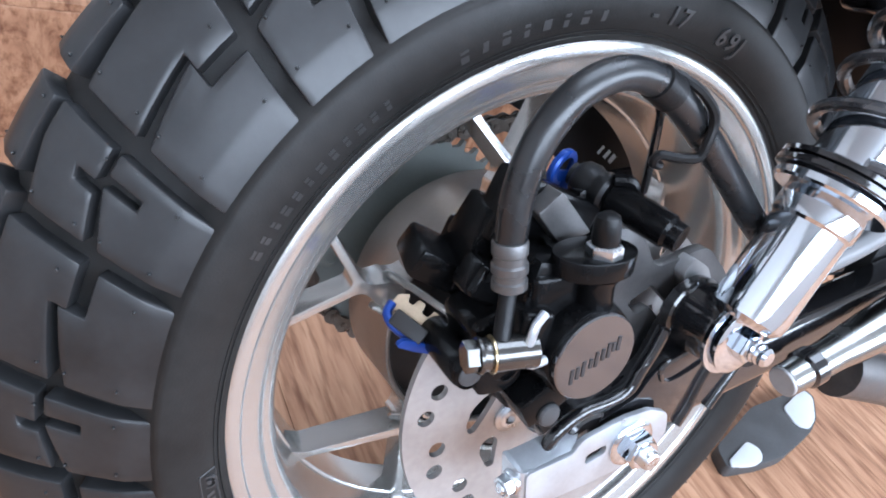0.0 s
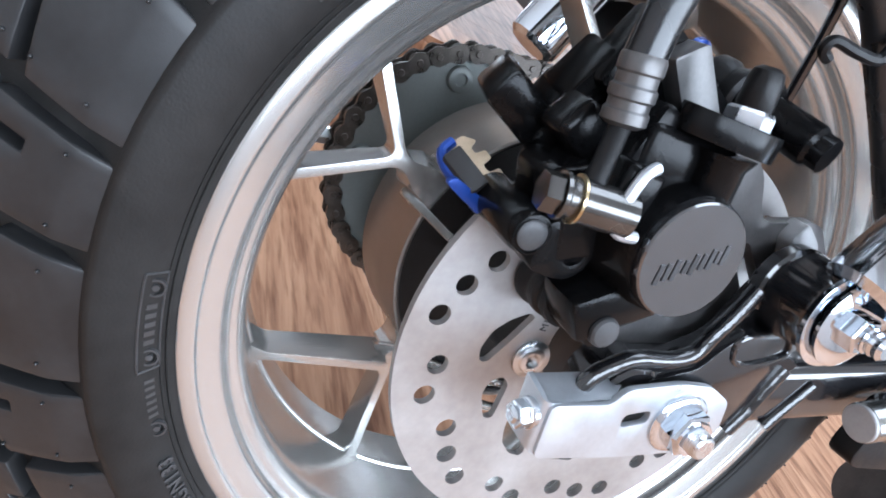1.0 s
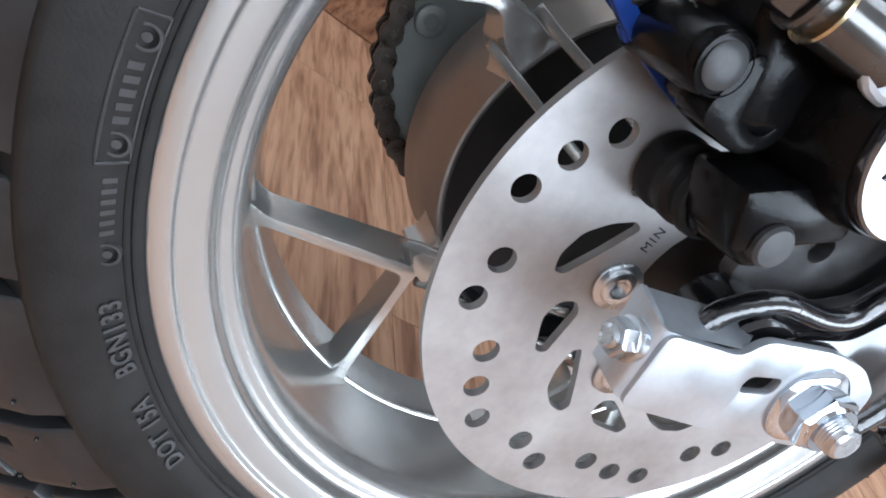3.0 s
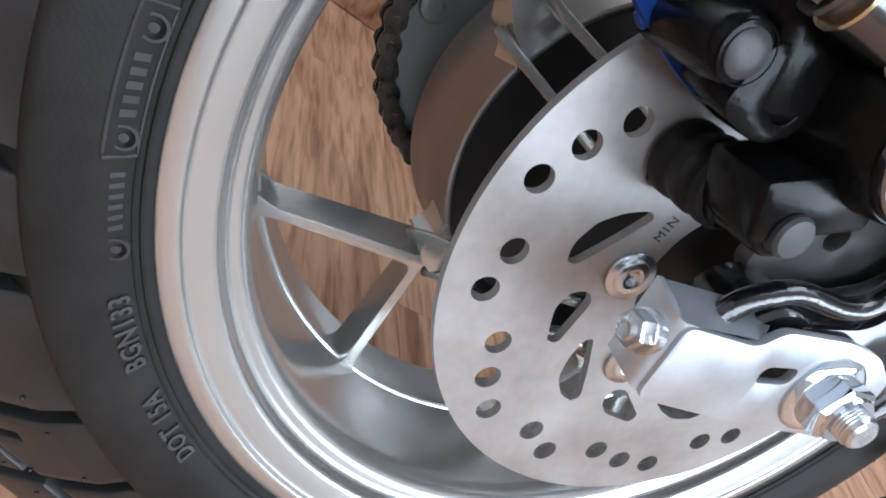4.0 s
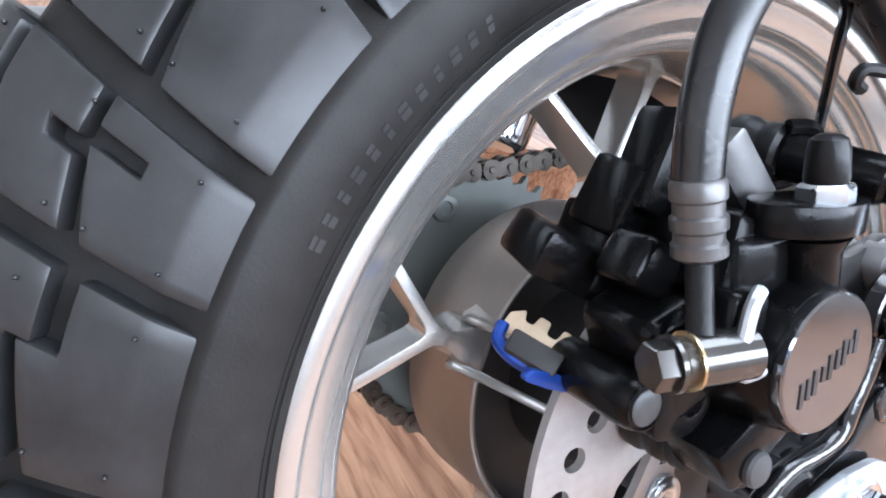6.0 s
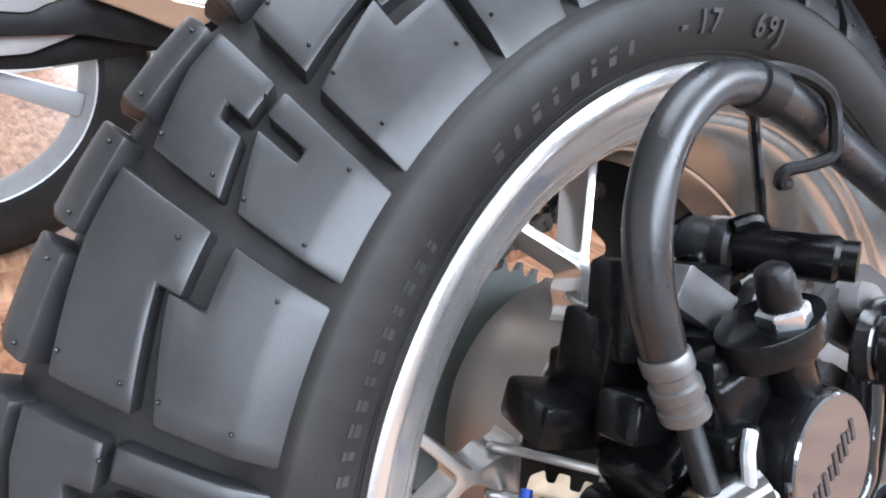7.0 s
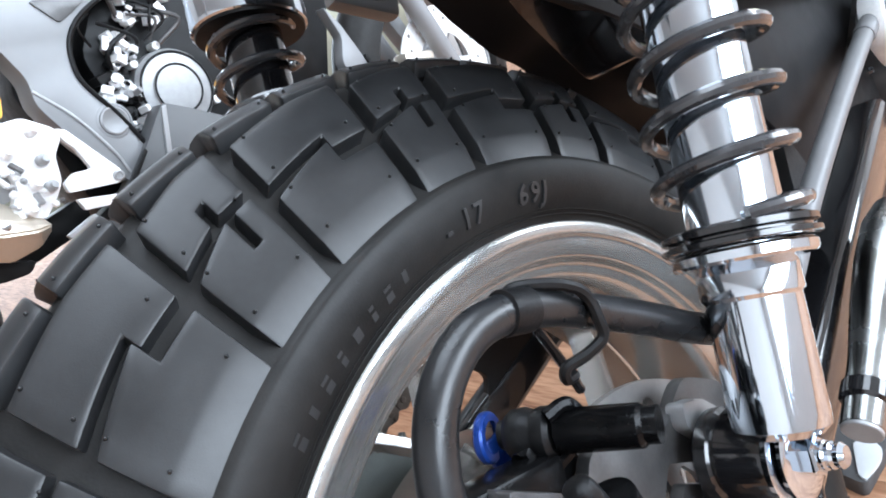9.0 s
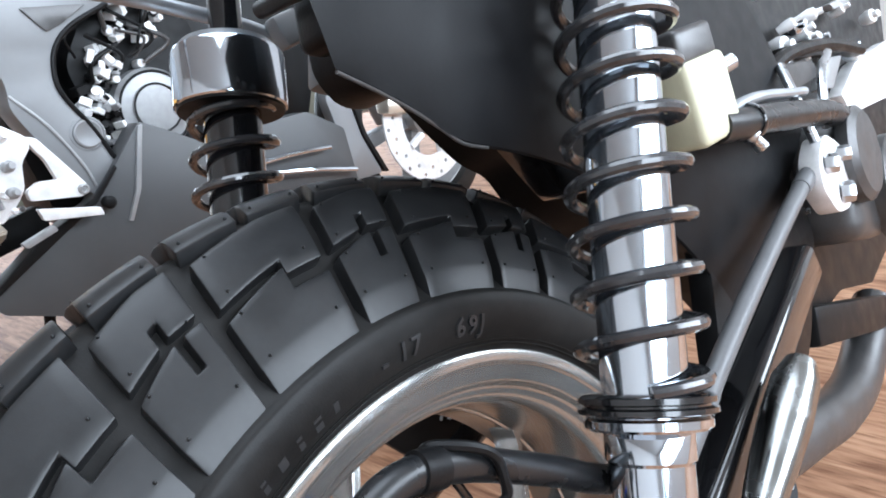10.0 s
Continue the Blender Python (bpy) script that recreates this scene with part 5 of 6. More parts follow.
# foot rest tube beside the arm
bm = bmesh.new()
lathe(bm, (0.132, -0.134, -0.001), (0.168, -0.006, 0.023), [(0, 0.0100), (0.002, 0.0118), (0.05, 0.0130), (0.09, 0.0165), (0.13, 0.0185), (0.165, 0.0175), (0.185, 0.012), (0.19, 0.004)], 28)
rest = part("foot_rest_tube", bm, TUBE, moto, "grey plated tube beside the swing arm")
bm = bmesh.new()
lathe(bm, (0.150, -0.1345, 0.0015), (1, -0.036, 0.137), [(0, 0.0125), (0.002, 0.0145), (0.012, 0.0145), (0.014, 0.0125)], 28)
part("tube_collar", bm, GLOSS, rest)
bm = bmesh.new()
lathe(bm, (0.1335, -0.1341, -0.0008), (-0.168, 0.006, -0.023), [(0, 0.0112), (0.0020, 0.0112), (0.0026, 0.0104), (0.0027, 0.0030)], 28)
part("end_plug", bm, GREYCAST, rest)
# chain guard
bm = bmesh.new()
outline(bm, [rounded([(0.028, 0.170), (0.045, 0.188), (0.090, 0.196), (0.140, 0.183), (0.200, 0.125), (0.232, 0.062), (0.211, 0.050), (0.080, 0.036), (0.122, 0.076), (0.105, 0.115), (0.078, 0.135)], 0.006)], 0.112, 0.118, 0.001)
cguard = part("chain_guard", bm, PLASTIC, moto, "black plastic chain guard")
for k, (x, z) in enumerate(((0.168, 0.083), (0.176, 0.077), (0.183, 0.071))):
    bm = bmesh.new()
    block(bm, (x, 0.1115, z), (0.003 + 0.001 * k, 0.0006, 0.009), Euler((0, radians(50), 0)).to_matrix(), 0)
    part("guard_mark", bm, WHITE, cguard)
cguard.matrix_basis = pose(0.0146, 0.031, -0.0253, 0, 0.6, 0) @ Matrix.Scale(1.10, 4)
# tail rail over the left shock
bm = bmesh.new()
sweep(bm, [(0.02, 0.19, 0.566), (0.10, 0.19, 0.556), (0.155, 0.19, 0.537), (0.1923, 0.19, 0.5171), (0.2274, 0.19, 0.4952), (0.2704, 0.19, 0.4661), (0.2960, 0.19, 0.4440)], 0.0066, 14)
rail = part("tail_rail", bm, ZINC, moto, "bright bent tail rail")
bm = bmesh.new()
rod(bm, (0.250, 0.165, 0.485), (0.278, 0.165, 0.545), 0.011, 20, 0.002)
part("rail_post", bm, CHROME, rail)
bm = bmesh.new()
block(bm, (0.345, 0.17, 0.405), (0.075, 0.020, 0.10), Euler((0, radians(38), 0)).to_matrix(), 0.006)
block(bm, (0.30, 0.175, 0.445), (0.03, 0.02, 0.03), None, 0.004)
part("tail_bracket", bm, FRAMEGREY, rail, "grey bracket at the rail's foot")

# ---- the second motorcycle, standing beyond ----
FY, DECK = 1.10, 0.238
far = tagged(new("motorcycle"), "grey motorcycle with bright alloy engine parked beyond", "motorcycle")
far.matrix_world = pose(0, FY, 0)


def far_wheel(cx, cz, radius, disc_r):
    bm = bmesh.new()
    prof = []
    for i in range(14):
        a = math.pi * i / 13
        prof.append((-0.062 * math.cos(a), radius - 0.085 + 0.085 * max(0.0, math.sin(a)) ** 0.7))
    ring_of(bm, prof + [(0.04, radius - 0.095), (-0.04, radius - 0.095)], 72)
    bmesh.ops.translate(bm, verts=bm.verts, vec=(cx, 0, cz))
    t = part("tyre", bm, SIDEWALL, far, "black road tyre")
    bm = bmesh.new()
    r = radius - 0.088
    ring_of(bm, [(-0.045, r), (-0.047, r + 0.003), (-0.044, r - 0.008), (-0.03, r - 0.014), (-0.01, r - 0.024), (0.03, r - 0.024), (0.045, r)], 72)
    bmesh.ops.translate(bm, verts=bm.verts, vec=(cx, 0, cz))
    w = part("rim", bm, GREYCAST, far, "grey cast rim")
    bm = bmesh.new()
    lathe(bm, (cx, -0.055, cz), (0, 1, 0), [(0, 0.028), (0.004, 0.034), (0.106, 0.034), (0.110, 0.028)], 24)
    part("hub", bm, GREYCAST, w)
    for k in range(5):
        bm = bmesh.new()
        a = 72 * k - 28
        inner, outer = [polar(q, a + b) for q, b in ((0.030, -28), (0.075, -11))], [polar(q, a + b) for q, b in ((r - 0.018, -5.5), (r - 0.018, 5.5))]
        loop = inner + outer + [polar(0.075, a + 11), polar(0.030, a + 28)]
        outline(bm, [rounded([(cx + u, cz + v) for u, v in loop], 0.006)], -0.022, 0.022, 0.005)
        part("spoke", bm, FRAMEGREY, w)
    if disc_r:
        bm = bmesh.new()
        loops = [[(cx + x, cz + z) for x, z in circle(0, 0, disc_r, 64)], [(cx + x, cz + z) for x, z in circle(0, 0, disc_r * 0.6, 40)]]
        for k in range(30):
            x, z = polar(disc_r * (0.92 if k % 2 else 0.8), 12 * k)
            loops.append([(cx + x + u, cz + z + v) for u, v in circle(0, 0, 0.0055, 8)])
        outline(bm, loops, -0.075, -0.070)
        d = part("brake_disc", bm, ALLOY, far, "drilled bright brake disc")
        for k in range(5):
            bm = bmesh.new()
            p, q = polar(disc_r * 0.62, 72 * k), polar(disc_r * 0.3, 72 * k + 14)
            sweep(bm, [(cx + p[0], -0.072, cz + p[1]), (cx + q[0], -0.07, cz + q[1])], 0.011, 8, 1)
            part("carrier_arm", bm, ALLOY, d)
    return t


far_wheel(-0.330, DECK + 0.318, 0.318, 0)
far_wheel(1.140, DECK + 0.312, 0.312, 0.168)


def far_panel(name, loop, y0, y1, mat, label="", r=0.012, parent=None, bevel=0.004):
    bm = bmesh.new()
    outline(bm, [rounded(loop, r)], y0, y1, bevel)
    return part(name, bm, mat, parent or far, label)


far_panel("fairing", [(0.20, 0.56), (0.16, 0.80), (0.24, 1.02), (0.70, 1.04), (0.90, 0.84), (0.80, 0.62), (0.60, 0.48), (0.36, 0.45)], 0.0, 0.16, PLASTIC, "dark grey bodywork")
fr = far_panel("frame", [(0.134, 0.864), (0.152, 0.810), (0.146, 0.770), (0.158, 0.739), (0.180, 0.689), (0.215, 0.628), (0.226, 0.604), (0.284, 0.640), (0.270, 0.678), (0.256, 0.718), (0.240, 0.748), (0.229, 0.776), (0.227, 0.808), (0.240, 0.848), (0.275, 0.879), (0.333, 0.905), (0.40, 0.915), (0.42, 0.96), (0.25, 1.00), (0.08, 1.00), (0.09, 0.90)], -0.13, -0.06, FRAMEGREY, "grey cast frame", 0.012)
bm = bmesh.new()
lathe(bm, (0.247, -0.129, 0.709), (0, -1, 0), [(0, 0.0300), (0.0015, 0.0295), (0.002, 0.0265), (0.0005, 0.0262), (0.0005, 0.0250), (0.004, 0.0240), (0.005, 0.021), (0.004, 0.019)], 32)
part("pivot_cap", bm, FRAMEGREY, fr, "round grey pivot cap")
# dark strip added as the shade along the frame's recessed inner edge
bm = bmesh.new()
sweep(bm, [(0.345, -0.131, 0.911), (0.276, -0.131, 0.882), (0.240, -0.131, 0.850), (0.226, -0.131, 0.808), (0.230, -0.131, 0.774), (0.258, -0.131, 0.716), (0.284, -0.131, 0.642)], 0.0042, 8)
part("frame_dark_outline", bm, PLASTIC, fr)
far_panel("frame_slot", [(0.206, 0.916), (0.310, 0.913), (0.262, 0.886), (0.236, 0.876)], -0.1335, -0.125, BRACKET, "dark slot in the frame", 0.006, fr, 0.001)
bm = bmesh.new()
sweep(bm, [(0.150, -0.130, 0.790), (0.190, -0.131, 0.735), (0.222, -0.131, 0.665), (0.232, -0.131, 0.622)], 0.003, 8)
part("frame_ridge", bm, GREYCAST, fr)
eng = far_panel("engine", [(0.50, 0.42), (0.53, 0.62), (0.50, 0.78), (0.60, 0.92), (0.80, 0.90), (0.86, 0.66), (0.80, 0.46), (0.66, 0.40)], -0.03, 0.08, PLASTIC, "dark engine with bright alloy fittings", 0.03)
eng.matrix_basis = pose(-0.128, -0.035, 0.201) @ Matrix.Scale(0.8, 4)
bm = bmesh.new()
lathe(bm, (0.655, -0.03, 0.655), (0, -1, 0), [(0, 0.095), (0.03, 0.094), (0.04, 0.086), (0.044, 0.058), (0.05, 0.054), (0.052, 0.03)], 40)
part("clutch_cover", bm, GREYCAST, eng, "round grey clutch cover")
for k in range(7):
    x, z = polar(0.104, 90 + 40 * k)
    bm = bmesh.new()
    rod(bm, (0.655 + x, -0.025, 0.655 + z), (0.655 + x, -0.062, 0.655 + z), 0.010, 12, 0.002)
    part("cover_bolt", bm, ALLOY, eng)
rng = random.Random(7)
for k in range(9):
    bm = bmesh.new()
    x0, z0 = rng.uniform(0.50, 0.72), rng.uniform(0.72, 0.86)
    sweep(bm, [(x0, -0.07, z0), (x0 + rng.uniform(-0.02, 0.06), -0.09, z0 + 0.04), (x0 + rng.uniform(-0.04, 0.10), -0.08, z0 + rng.uniform(0.06, 0.12))], rng.uniform(0.003, 0.006), 8)
    part("cable", bm, (PLASTIC, PLASTIC, BRACKET)[k % 3], eng)
spots = [(0.535, 0.595, 0.74, 0.81, 20), (0.50, 0.56, 0.60, 0.74, 26), (0.55, 0.78, 0.81, 0.92, 24), (0.60, 0.72, 0.52, 0.56, 6)]
for x0, x1, z0, z1, count in spots:
    for k in range(count):
        x, z, s = rng.uniform(x0, x1), rng.uniform(z0, z1), rng.uniform(0.006, 0.018)
        bm = bmesh.new()
        if k % 3:
            block(bm, (x, -0.05 - rng.uniform(0, 0.03), z), (s * rng.uniform(1, 2.4), 0.03, s * rng.uniform(0.8, 1.6)), Euler((rng.uniform(-0.4, 0.4), rng.uniform(0, 3), rng.uniform(-0.4, 0.4))).to_matrix(), 0.0015, 1)
        else:
            lathe(bm, (x, -0.045, z), (rng.uniform(-0.5, 0.5), -1, rng.uniform(-0.5, 0.5)), [(0, s), (0.02, s), (0.024, s * 0.6), (0.036, s * 0.55)], 10)
        part("engine_fitting", bm, (ALLOY, PLASTIC, ALLOY, ALLOY, GREYCAST)[rng.randrange(5)], eng)
bm = bmesh.new()
lathe(bm, (0.655, -0.0815, 0.655), (0, -1, 0), [(0, 0.058), (0.001, 0.0565), (0.001, 0.0545), (0, 0.053)], 40, False)
lathe(bm, (0.655, -0.0725, 0.655), (0, -1, 0), [(0, 0.088), (0.002, 0.0865), (0.002, 0.084), (0, 0.082)], 40, False)
part("cover_groove", bm, PLASTIC, eng)
far_panel("fairing_leg", [(0.768, 0.790), (0.791, 0.716), (0.770, 0.667), (0.789, 0.580), (0.775, 0.470), (0.897, 0.464), (0.853, 0.565), (0.842, 0.623), (0.833, 0.660), (0.80, 0.74)], -0.12, -0.09, FRAMEGREY, "grey fairing leg beside the front wheel", 0.012)
far_panel("leg_edge", [(0.833, 0.662), (0.845, 0.623), (0.856, 0.566), (0.902, 0.464), (0.914, 0.464), (0.866, 0.568), (0.853, 0.630), (0.842, 0.666)], -0.125, -0.10, PLASTIC, "", 0.003)
br = far_panel("rest_bracket", [(0.140, 0.728), (0.156, 0.722), (0.207, 0.634), (0.206, 0.620), (0.194, 0.616), (0.118, 0.630), (0.118, 0.646), (0.138, 0.656), (0.166, 0.652), (0.157, 0.690), (0.148, 0.705)], -0.165, -0.150, ALLOY, "bright triangular foot rest bracket", 0.005)
bm = bmesh.new()
lathe(bm, (0.199, -0.164, 0.627), (0, -1, 0), [(0, 0.0095), (0.004, 0.009), (0.006, 0.006), (0.004, 0.004)], 16)
part("bracket_bolt", bm, GREYCAST, br)
far_panel("hanger", [(-0.02, 0.772), (0.027, 0.760), (0.104, 0.757), (0.140, 0.728), (0.142, 0.712), (0.122, 0.690), (0.114, 0.652), (0.097, 0.632), (0.068, 0.608), (0.030, 0.633), (0.055, 0.668), (0.054, 0.687), (0.008, 0.728), (-0.03, 0.752)], -0.175, -0.150, ALLOY, "bright alloy hanger plate", 0.008)
far_panel("heat_shield", [(-0.045, 0.752), (0.013, 0.727), (0.087, 0.678), (0.060, 0.652), (0.015, 0.648), (-0.020, 0.676)], -0.150, -0.135, GREYCAST, "grey heat shield", 0.008)
for k, (x, z) in enumerate(((0.060, 0.715), (0.105, 0.735), (0.100, 0.690), (0.075, 0.660), (0.052, 0.628), (0.094, 0.650))):
    bm = bmesh.new()
    lathe(bm, (x, -0.172, z), (0.2, -1, 0.1), [(0, 0.009), (0.012, 0.009), (0.015, 0.006), (0.022, 0.005)], 12)
    part("hanger_bolt", bm, GREYCAST if k % 3 == 2 else ALLOY, br)
for k in range(26):
    x, z, q = rng.uniform(0.036, 0.108), rng.uniform(0.622, 0.70), rng.uniform(0.003, 0.007)
    bm = bmesh.new()
    if k % 2:
        block(bm, (x, -0.173 - rng.uniform(0, 0.005), z), (q * rng.uniform(1, 3.2), 0.010, q), Euler((rng.uniform(-0.5, 0.5), rng.uniform(0, 3), rng.uniform(-0.5, 0.5))).to_matrix(), 0.0015, 1)
    else:
        lathe(bm, (x, -0.172, z), (rng.uniform(-0.4, 0.4), -1, rng.uniform(-0.4, 0.4)), [(0, q), (0.006, q), (0.008, q * 0.6), (0.012, q * 0.5)], 10)
    part("hanger_fitting", bm, (ALLOY, ALLOY, ALLOY, GREYCAST, BRACKET)[rng.randrange(5)], br)
far_panel("tail_panel", [(-0.16, 0.868), (-0.004, 0.824), (0.100, 0.797), (0.088, 0.764), (-0.024, 0.787), (-0.18, 0.825)], -0.155, -0.10, ORANGE, "orange tail panel", 0.008)
tail = far_panel("tail_unit", [(-0.17, 0.822), (-0.024, 0.782), (0.034, 0.760), (0.028, 0.742), (-0.020, 0.714), (-0.075, 0.742), (-0.085, 0.765), (-0.18, 0.785)], -0.150, -0.09, FRAMEGREY, "grey tail unit", 0.008)
bm = bmesh.new()
lathe(bm, (0.006, -0.149, 0.748), (0, -1, 0), [(0, 0.0085), (0.002, 0.008), (0.003, 0.005)], 16)
part("tail_bolt", bm, WHITE, tail)
far_panel("seat_cowl", [(-0.46, 0.90), (-0.17, 0.874), (-0.03, 0.838), (0.082, 0.806), (0.120, 0.870), (0.085, 0.96), (-0.02, 1.03), (-0.42, 1.02)], -0.125, 0.12, FRAMEGREY, "grey cowl under the seat", 0.02)
far_panel("rear_hugger", [(-0.30, 0.790), (-0.124, 0.772), (-0.086, 0.764), (-0.089, 0.713), (-0.097, 0.650), (-0.190, 0.612), (-0.36, 0.640)], -0.135, 0.06, FRAMEGREY, "grey rear hugger", 0.012)
far_panel("chain_cover", [(-0.30, 0.640), (-0.190, 0.616), (-0.104, 0.632), (0.000, 0.566), (0.040, 0.552), (0.024, 0.536), (-0.015, 0.540), (-0.128, 0.575), (-0.30, 0.590)], -0.125, -0.10, PLASTIC, "black cover under the muffler", 0.010)
far_panel("wheel_stay", [(-0.27, 0.612), (-0.183, 0.604), (-0.128, 0.582), (-0.135, 0.574), (-0.203, 0.556), (-0.31, 0.560)], -0.105, -0.085, GREYCAST, "silver swing arm end", 0.006)


def wedge_muffler():
    """A faceted can that narrows forwards, with a crease along its outer side."""
    bm = bmesh.new()
    rows = []
    for x, top, crease, low, w in ((-0.122, 0.752, 0.668, 0.634, 0.9), (-0.116, 0.760, 0.662, 0.628, 1.0), (-0.062, 0.741, 0.640, 0.602, 1.0), (0.000, 0.681, 0.612, 0.568, 0.95), (0.045, 0.636, 0.598, 0.572, 0.8), (0.070, 0.610, 0.597, 0.588, 0.5)):
        ring = ((-0.155, top), (-0.198, crease + 0.35 * (top - crease)), (-0.205, crease), (-0.170, low), (-0.130, low), (-0.115, crease), (-0.125, top))
        rows.append([bm.verts.new((x, -0.160 + (y + 0.160) * w, z)) for y, z in ring])
    for a, b in zip(rows, rows[1:]):
        for i in range(7):
            bm.faces.new((a[i], a[(i + 1) % 7], b[(i + 1) % 7], b[i]))
    bm.faces.new(rows[0])
    bm.faces.new(rows[-1][::-1])
    bmesh.ops.recalc_face_normals(bm, faces=bm.faces)
    bmesh.ops.bevel(bm, geom=bm.edges[:], offset=0.004, segments=2, affect="EDGES", clamp_overlap=True)
    return bm


muf = part("muffler", wedge_muffler(), MUFFLER, far, "champagne coloured wedge shaped muffler", 25)
bm = bmesh.new()
lathe(bm, (0.010, -0.196, 0.622), (0, -1, 0), [(-0.004, 0.007), (0.003, 0.007), (0.005, 0.004)], 14)
part("muffler_bolt", bm, BOLT, muf)
far_panel("swing_arm", [(-0.31, 0.585), (-0.20, 0.575), (0.05, 0.590), (0.16, 0.610), (0.16, 0.560), (0.02, 0.535), (-0.20, 0.530), (-0.33, 0.545)], -0.07, -0.04, PLASTIC, "black swing arm", 0.015)
pan = far_panel("belly_pan", [(0.262, 0.645), (0.328, 0.712), (0.379, 0.684), (0.450, 0.640), (0.577, 0.655), (0.690, 0.655), (0.780, 0.600), (0.790, 0.470), (0.70, 0.36), (0.40, 0.34), (0.16, 0.41), (0.03, 0.47), (0.02, 0.50), (0.115, 0.560), (0.213, 0.600)], -0.150, -0.10, PANGREY, "dark grey belly pan", 0.008)
# the light caught by the pan's crease, painted as a paler grey strip
far_panel("pan_lit_crease", [(0.322, 0.706), (0.286, 0.600), (0.258, 0.552), (0.264, 0.549), (0.294, 0.598), (0.331, 0.706)], -0.156, -0.148, GREYCAST, "raised crease of the belly pan, its light painted as grey", 0.002, pan)
far_panel("rest_plate", [(0.118, 0.618), (0.209, 0.594), (0.211, 0.580), (0.122, 0.598)], -0.185, -0.172, ALLOY, "bright foot rest plate", 0.003)
far_panel("rest_lever", [(0.080, 0.573), (0.132, 0.588), (0.136, 0.578), (0.086, 0.564)], -0.185, -0.172, GREYCAST, "", 0.003)
bm = bmesh.new()
lathe(bm, (0.232, -0.155, 0.594), (0, -1, 0), [(0, 0.011), (0.012, 0.011), (0.016, 0.008), (0.017, 0.004)], 18)
part("rest_bolt", bm, PLASTIC, far, "black round rest bolt")
far_panel("pan_edge", [(0.115, 0.566), (0.213, 0.606), (0.262, 0.651), (0.264, 0.645), (0.215, 0.598), (0.02, 0.497), (0.018, 0.503)], -0.158, -0.148, PLASTIC, "", 0.001)
for x0, z0, x1, z1 in ((0.52, 0.583, 0.716, 0.571), (0.53, 0.560, 0.776, 0.505)):
    bm = bmesh.new()
    sweep(bm, [(x0, -0.172, z0), ((x0 + x1) / 2, -0.176, (z0 + z1) / 2 + 0.004), (x1, -0.168, z1)], 0.0055, 8)
    part("crash_bar", bm, CHROME, far)
for q in (-1, 1):
    bm = bmesh.new()
    rod(bm, (1.140, 0.10 * q, DECK + 0.312), (0.905, 0.10 * q, 1.10), 0.026, 18, 0.003)
    part("fork_leg", bm, FRAMEGREY, far)
bm = bmesh.new()
block(bm, (1.020, -0.085, 0.606), (0.105, 0.05, 0.040), Euler((0, radians(10), 0)).to_matrix(), 0.010)
part("front_caliper", bm, MUFFLER, far)
bm = bmesh.new()
sweep(bm, [(0.20, 0.10, 0.50), (0.17, 0.17, 0.36), (0.16, 0.20, DECK + 0.011)], 0.011, 10)
part("side_stand", bm, PLASTIC, far)

# low wooden platform that carries it, along the wall
bm = bmesh.new()
block(bm, (0.60, 2.43, (DECK - 0.012) / 2), (6.0, 3.12, DECK - 0.012), None, 0.003, 1)
deck = tagged(part("display_platform", bm, WOOD, None), "low wood clad platform under the grey motorcycle", "platform")
bm = bmesh.new()
block(bm, (0, 0, -0.006), (1.1994, 0.1294, 0.012), None, 0.0004, 1)
board = bpy.data.meshes.new("board")
smooth(bm, False)
bm.to_mesh(board)
bm.free()
board.materials.append(WOOD)
for k in range(24):
    for i in range(-2, 3):
        share("board", board, deck, pose(0.60 + 1.2 * i, 0.935 + 0.13 * k, DECK))

# wheel chock lying on the floor under the first motorcycle: dark rubber with two white bands
def flat_slab(loop, z0, z1, bevel):
    bm = bmesh.new()
    outline(bm, [rounded(loop, 0.012)], z0, z1, bevel)
    for v in bm.verts:
        v.co = (v.co.x, v.co.z, v.co.y)
    bmesh.ops.recalc_face_normals(bm, faces=bm.faces)
    return bm


chock = tagged(part("wheel_chock", flat_slab([(0.495, -0.018), (0.566, -0.026), (0.618, -0.025), (0.711, -0.004), (0.752, 0.015), (0.794, 0.054), (0.784, 0.072), (0.638, 0.063), (0.507, 0.018)], 0.0005, 0.022, 0.006), CHOCK, None), "dark grey rubber chock with white bands on the wood floor", "wheel chock")
for loop in ([(0.697, 0.046), (0.778, 0.069), (0.785, 0.051), (0.743, 0.013), (0.711, -0.0), (0.691, 0.012)], [(0.508, -0.007), (0.568, 0.012), (0.579, -0.007), (0.566, -0.023), (0.542, -0.026), (0.501, -0.017)]):
    part("white_band", flat_slab(loop, 0.020, 0.0245, 0.001), WHITE, chock, "white painted band")

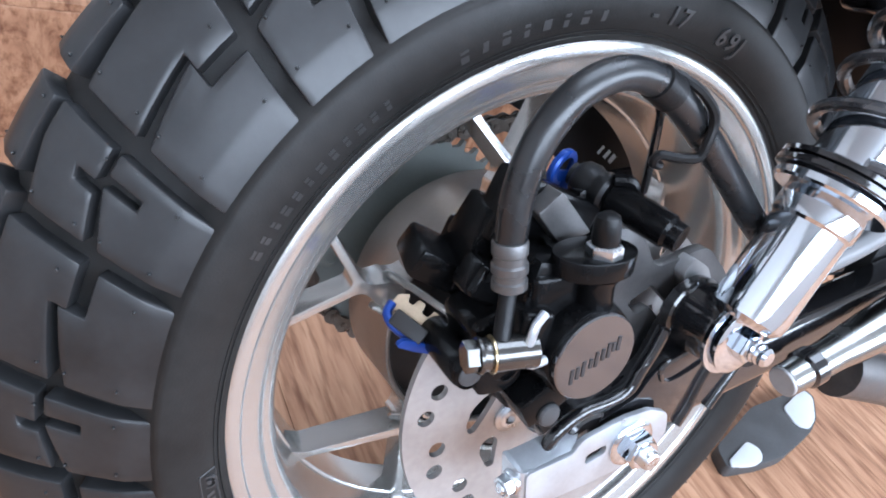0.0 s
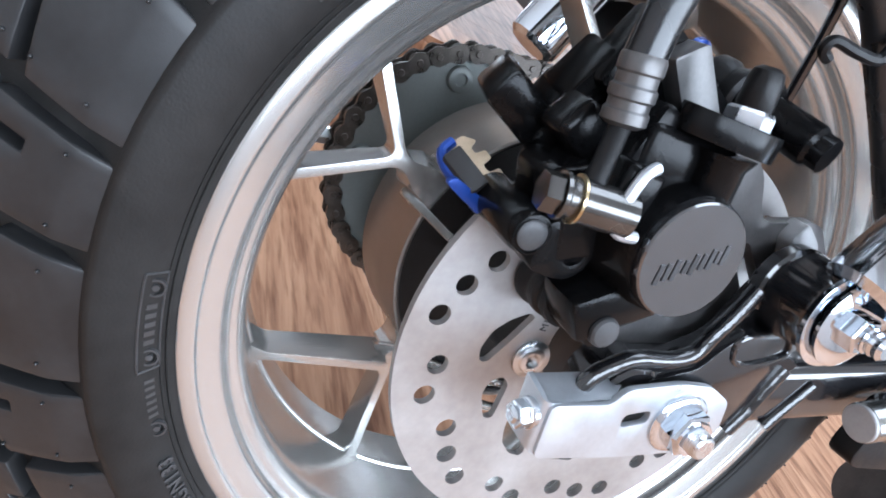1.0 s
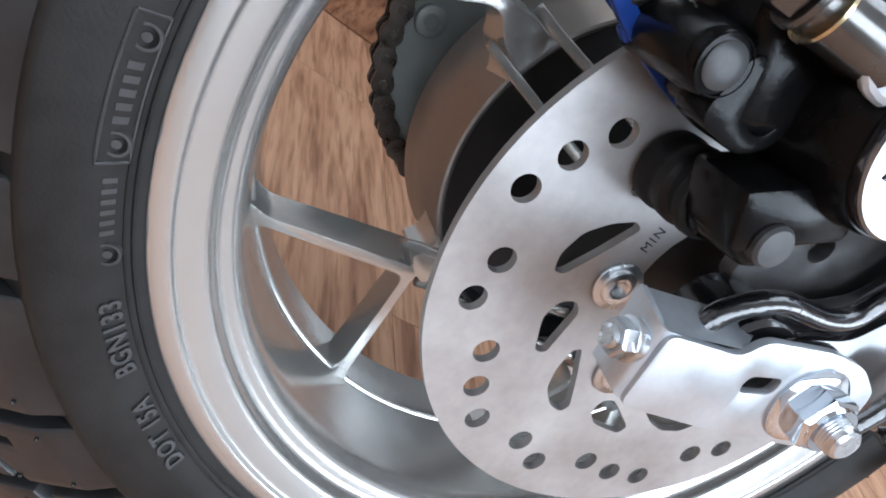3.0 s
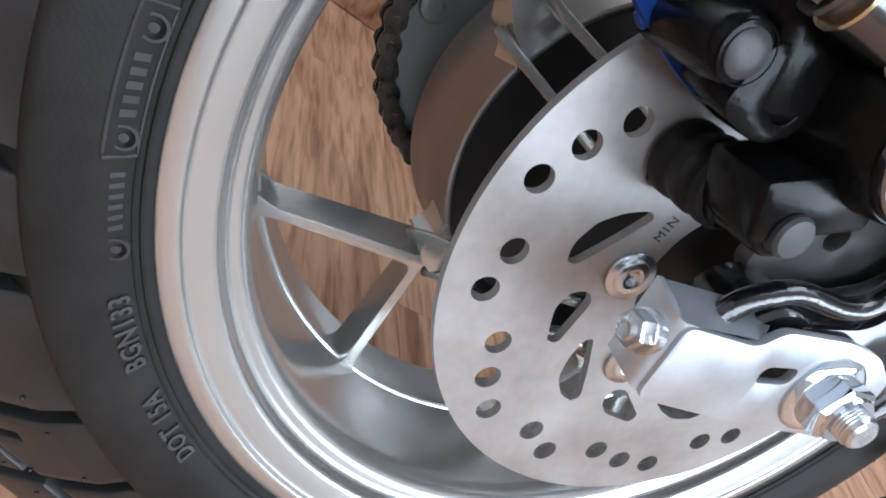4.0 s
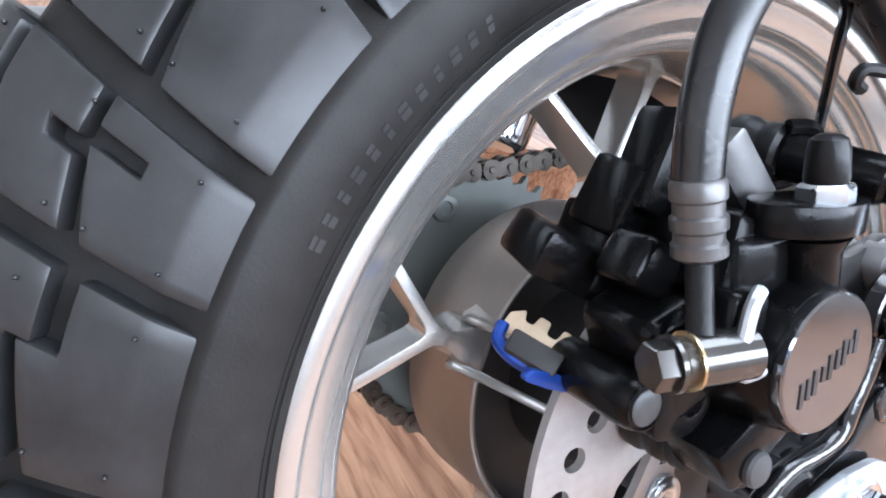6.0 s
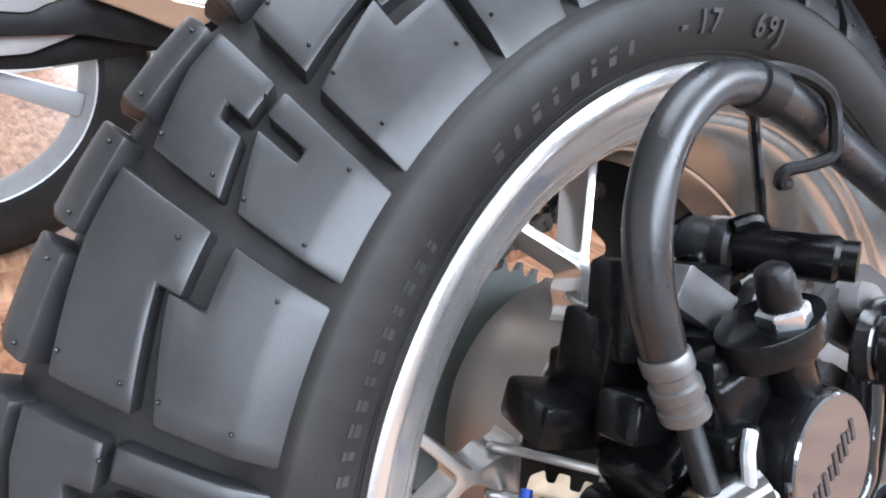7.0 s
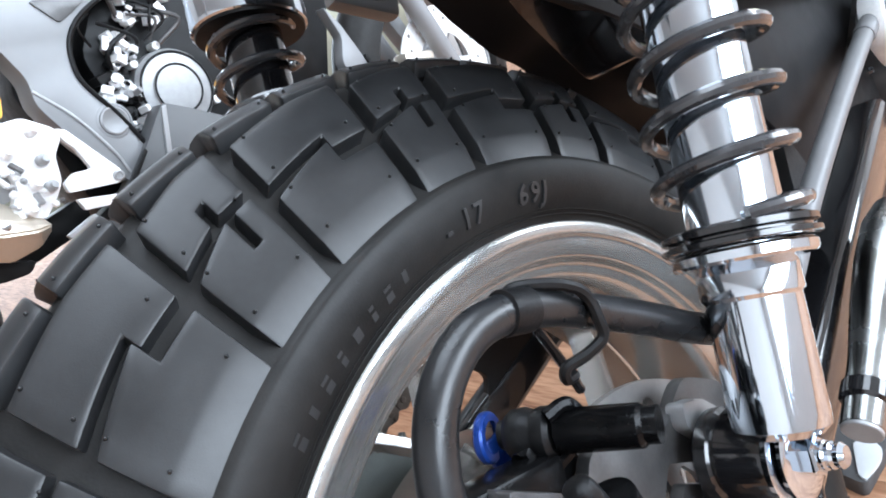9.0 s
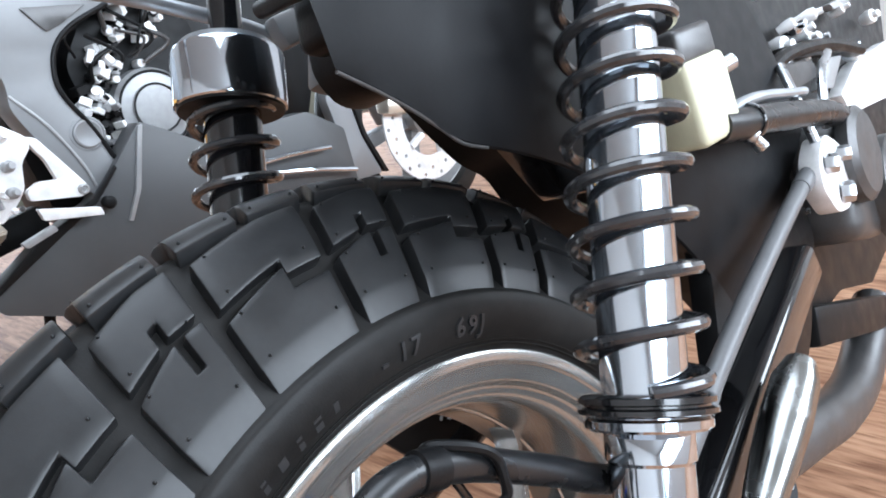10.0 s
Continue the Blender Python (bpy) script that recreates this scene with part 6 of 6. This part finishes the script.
# ---- the room ----
def wall(name, label, lo, hi, openings=()):
    """A wall box cut by door and window openings along its length."""
    bm = bmesh.new()
    along = 0 if hi[0] - lo[0] > hi[1] - lo[1] else 1
    cuts = sorted(openings)
    pos = lo[along]

    def slab(a, b, z0, z1):
        if b - a < 0.01 or z1 - z0 < 0.01:
            return
        p, q = list(lo), list(hi)
        p[along], q[along], p[2], q[2] = a, b, z0, z1
        block(bm, [(m + n) / 2 for m, n in zip(p, q)], [n - m for m, n in zip(p, q)], None, 0)
    for a, b, z0, z1 in cuts:
        slab(pos, a, lo[2], hi[2])
        slab(a, b, lo[2], z0)
        slab(a, b, z1, hi[2])
        pos = b
    slab(pos, hi[along], lo[2], hi[2])
    ob = part(name, bm, WALL, None, "")
    return tagged(ob, label, "wall", kind="structure")


wall("wall_right", "white painted wall with a wide shop window", (-3.2, -3.2, 0), (5.2, -3.0, 3.0), [(-2.1, 4.6, 1.25, 2.75)])
wall("wall_left", "white painted wall with a glazed front", (-3.2, 4.0, 0), (5.2, 4.2, 3.0), [(0.1, 4.3, 0.1, 2.5)])
wall("wall_back", "plain white painted wall behind the motorcycles", (-3.2, -3.0, 0), (-3.0, 4.0, 3.0))
wall("wall_front", "plain white painted wall", (5.0, -3.0, 0), (5.2, 4.0, 3.0))
bm = bmesh.new()
# an unseen opening is added over the motorcycle to let in light from above
for x0, x1, y0, y1 in ((-3.2, -0.7, -3.2, 4.2), (1.7, 5.2, -3.2, 4.2), (-0.7, 1.7, -3.2, -0.8), (-0.7, 1.7, 1.0, 4.2)):
    block(bm, ((x0 + x1) / 2, (y0 + y1) / 2, 3.05), (x1 - x0, y1 - y0, 0.1), None, 0)
tagged(part("ceiling", bm, CEIL, None), "plain white ceiling with an opening added for light", "ceiling", kind="structure")
bm = bmesh.new()
block(bm, (1.0, 0.5, -0.06), (8.4, 7.4, 0.1), None, 0)
floor = tagged(part("floor", bm, GAP, None), "wood grain plank floor", "floor", kind="structure")
bm = bmesh.new()
block(bm, (0, 0, -0.005), (0.1994, 1.2194, 0.010), None, 0.0003, 1)
pl = bpy.data.meshes.new("plank")
smooth(bm, False)
bm.to_mesh(pl)
bm.free()
pl.materials.append(WOOD)
for i in range(-15, 25):
    y = -3.0 - 0.41 * (i % 3)
    while y < 4.0:
        y0, y1 = max(y, -3.0), min(y + 1.22, 4.0)
        if y1 - y0 > 0.02:
            share("plank", pl, floor, pose(0.03 + i * 0.2, (y0 + y1) / 2, 0.0) @ Matrix.Diagonal((1, (y1 - y0) / 1.22, 1, 1)))
        y += 1.22
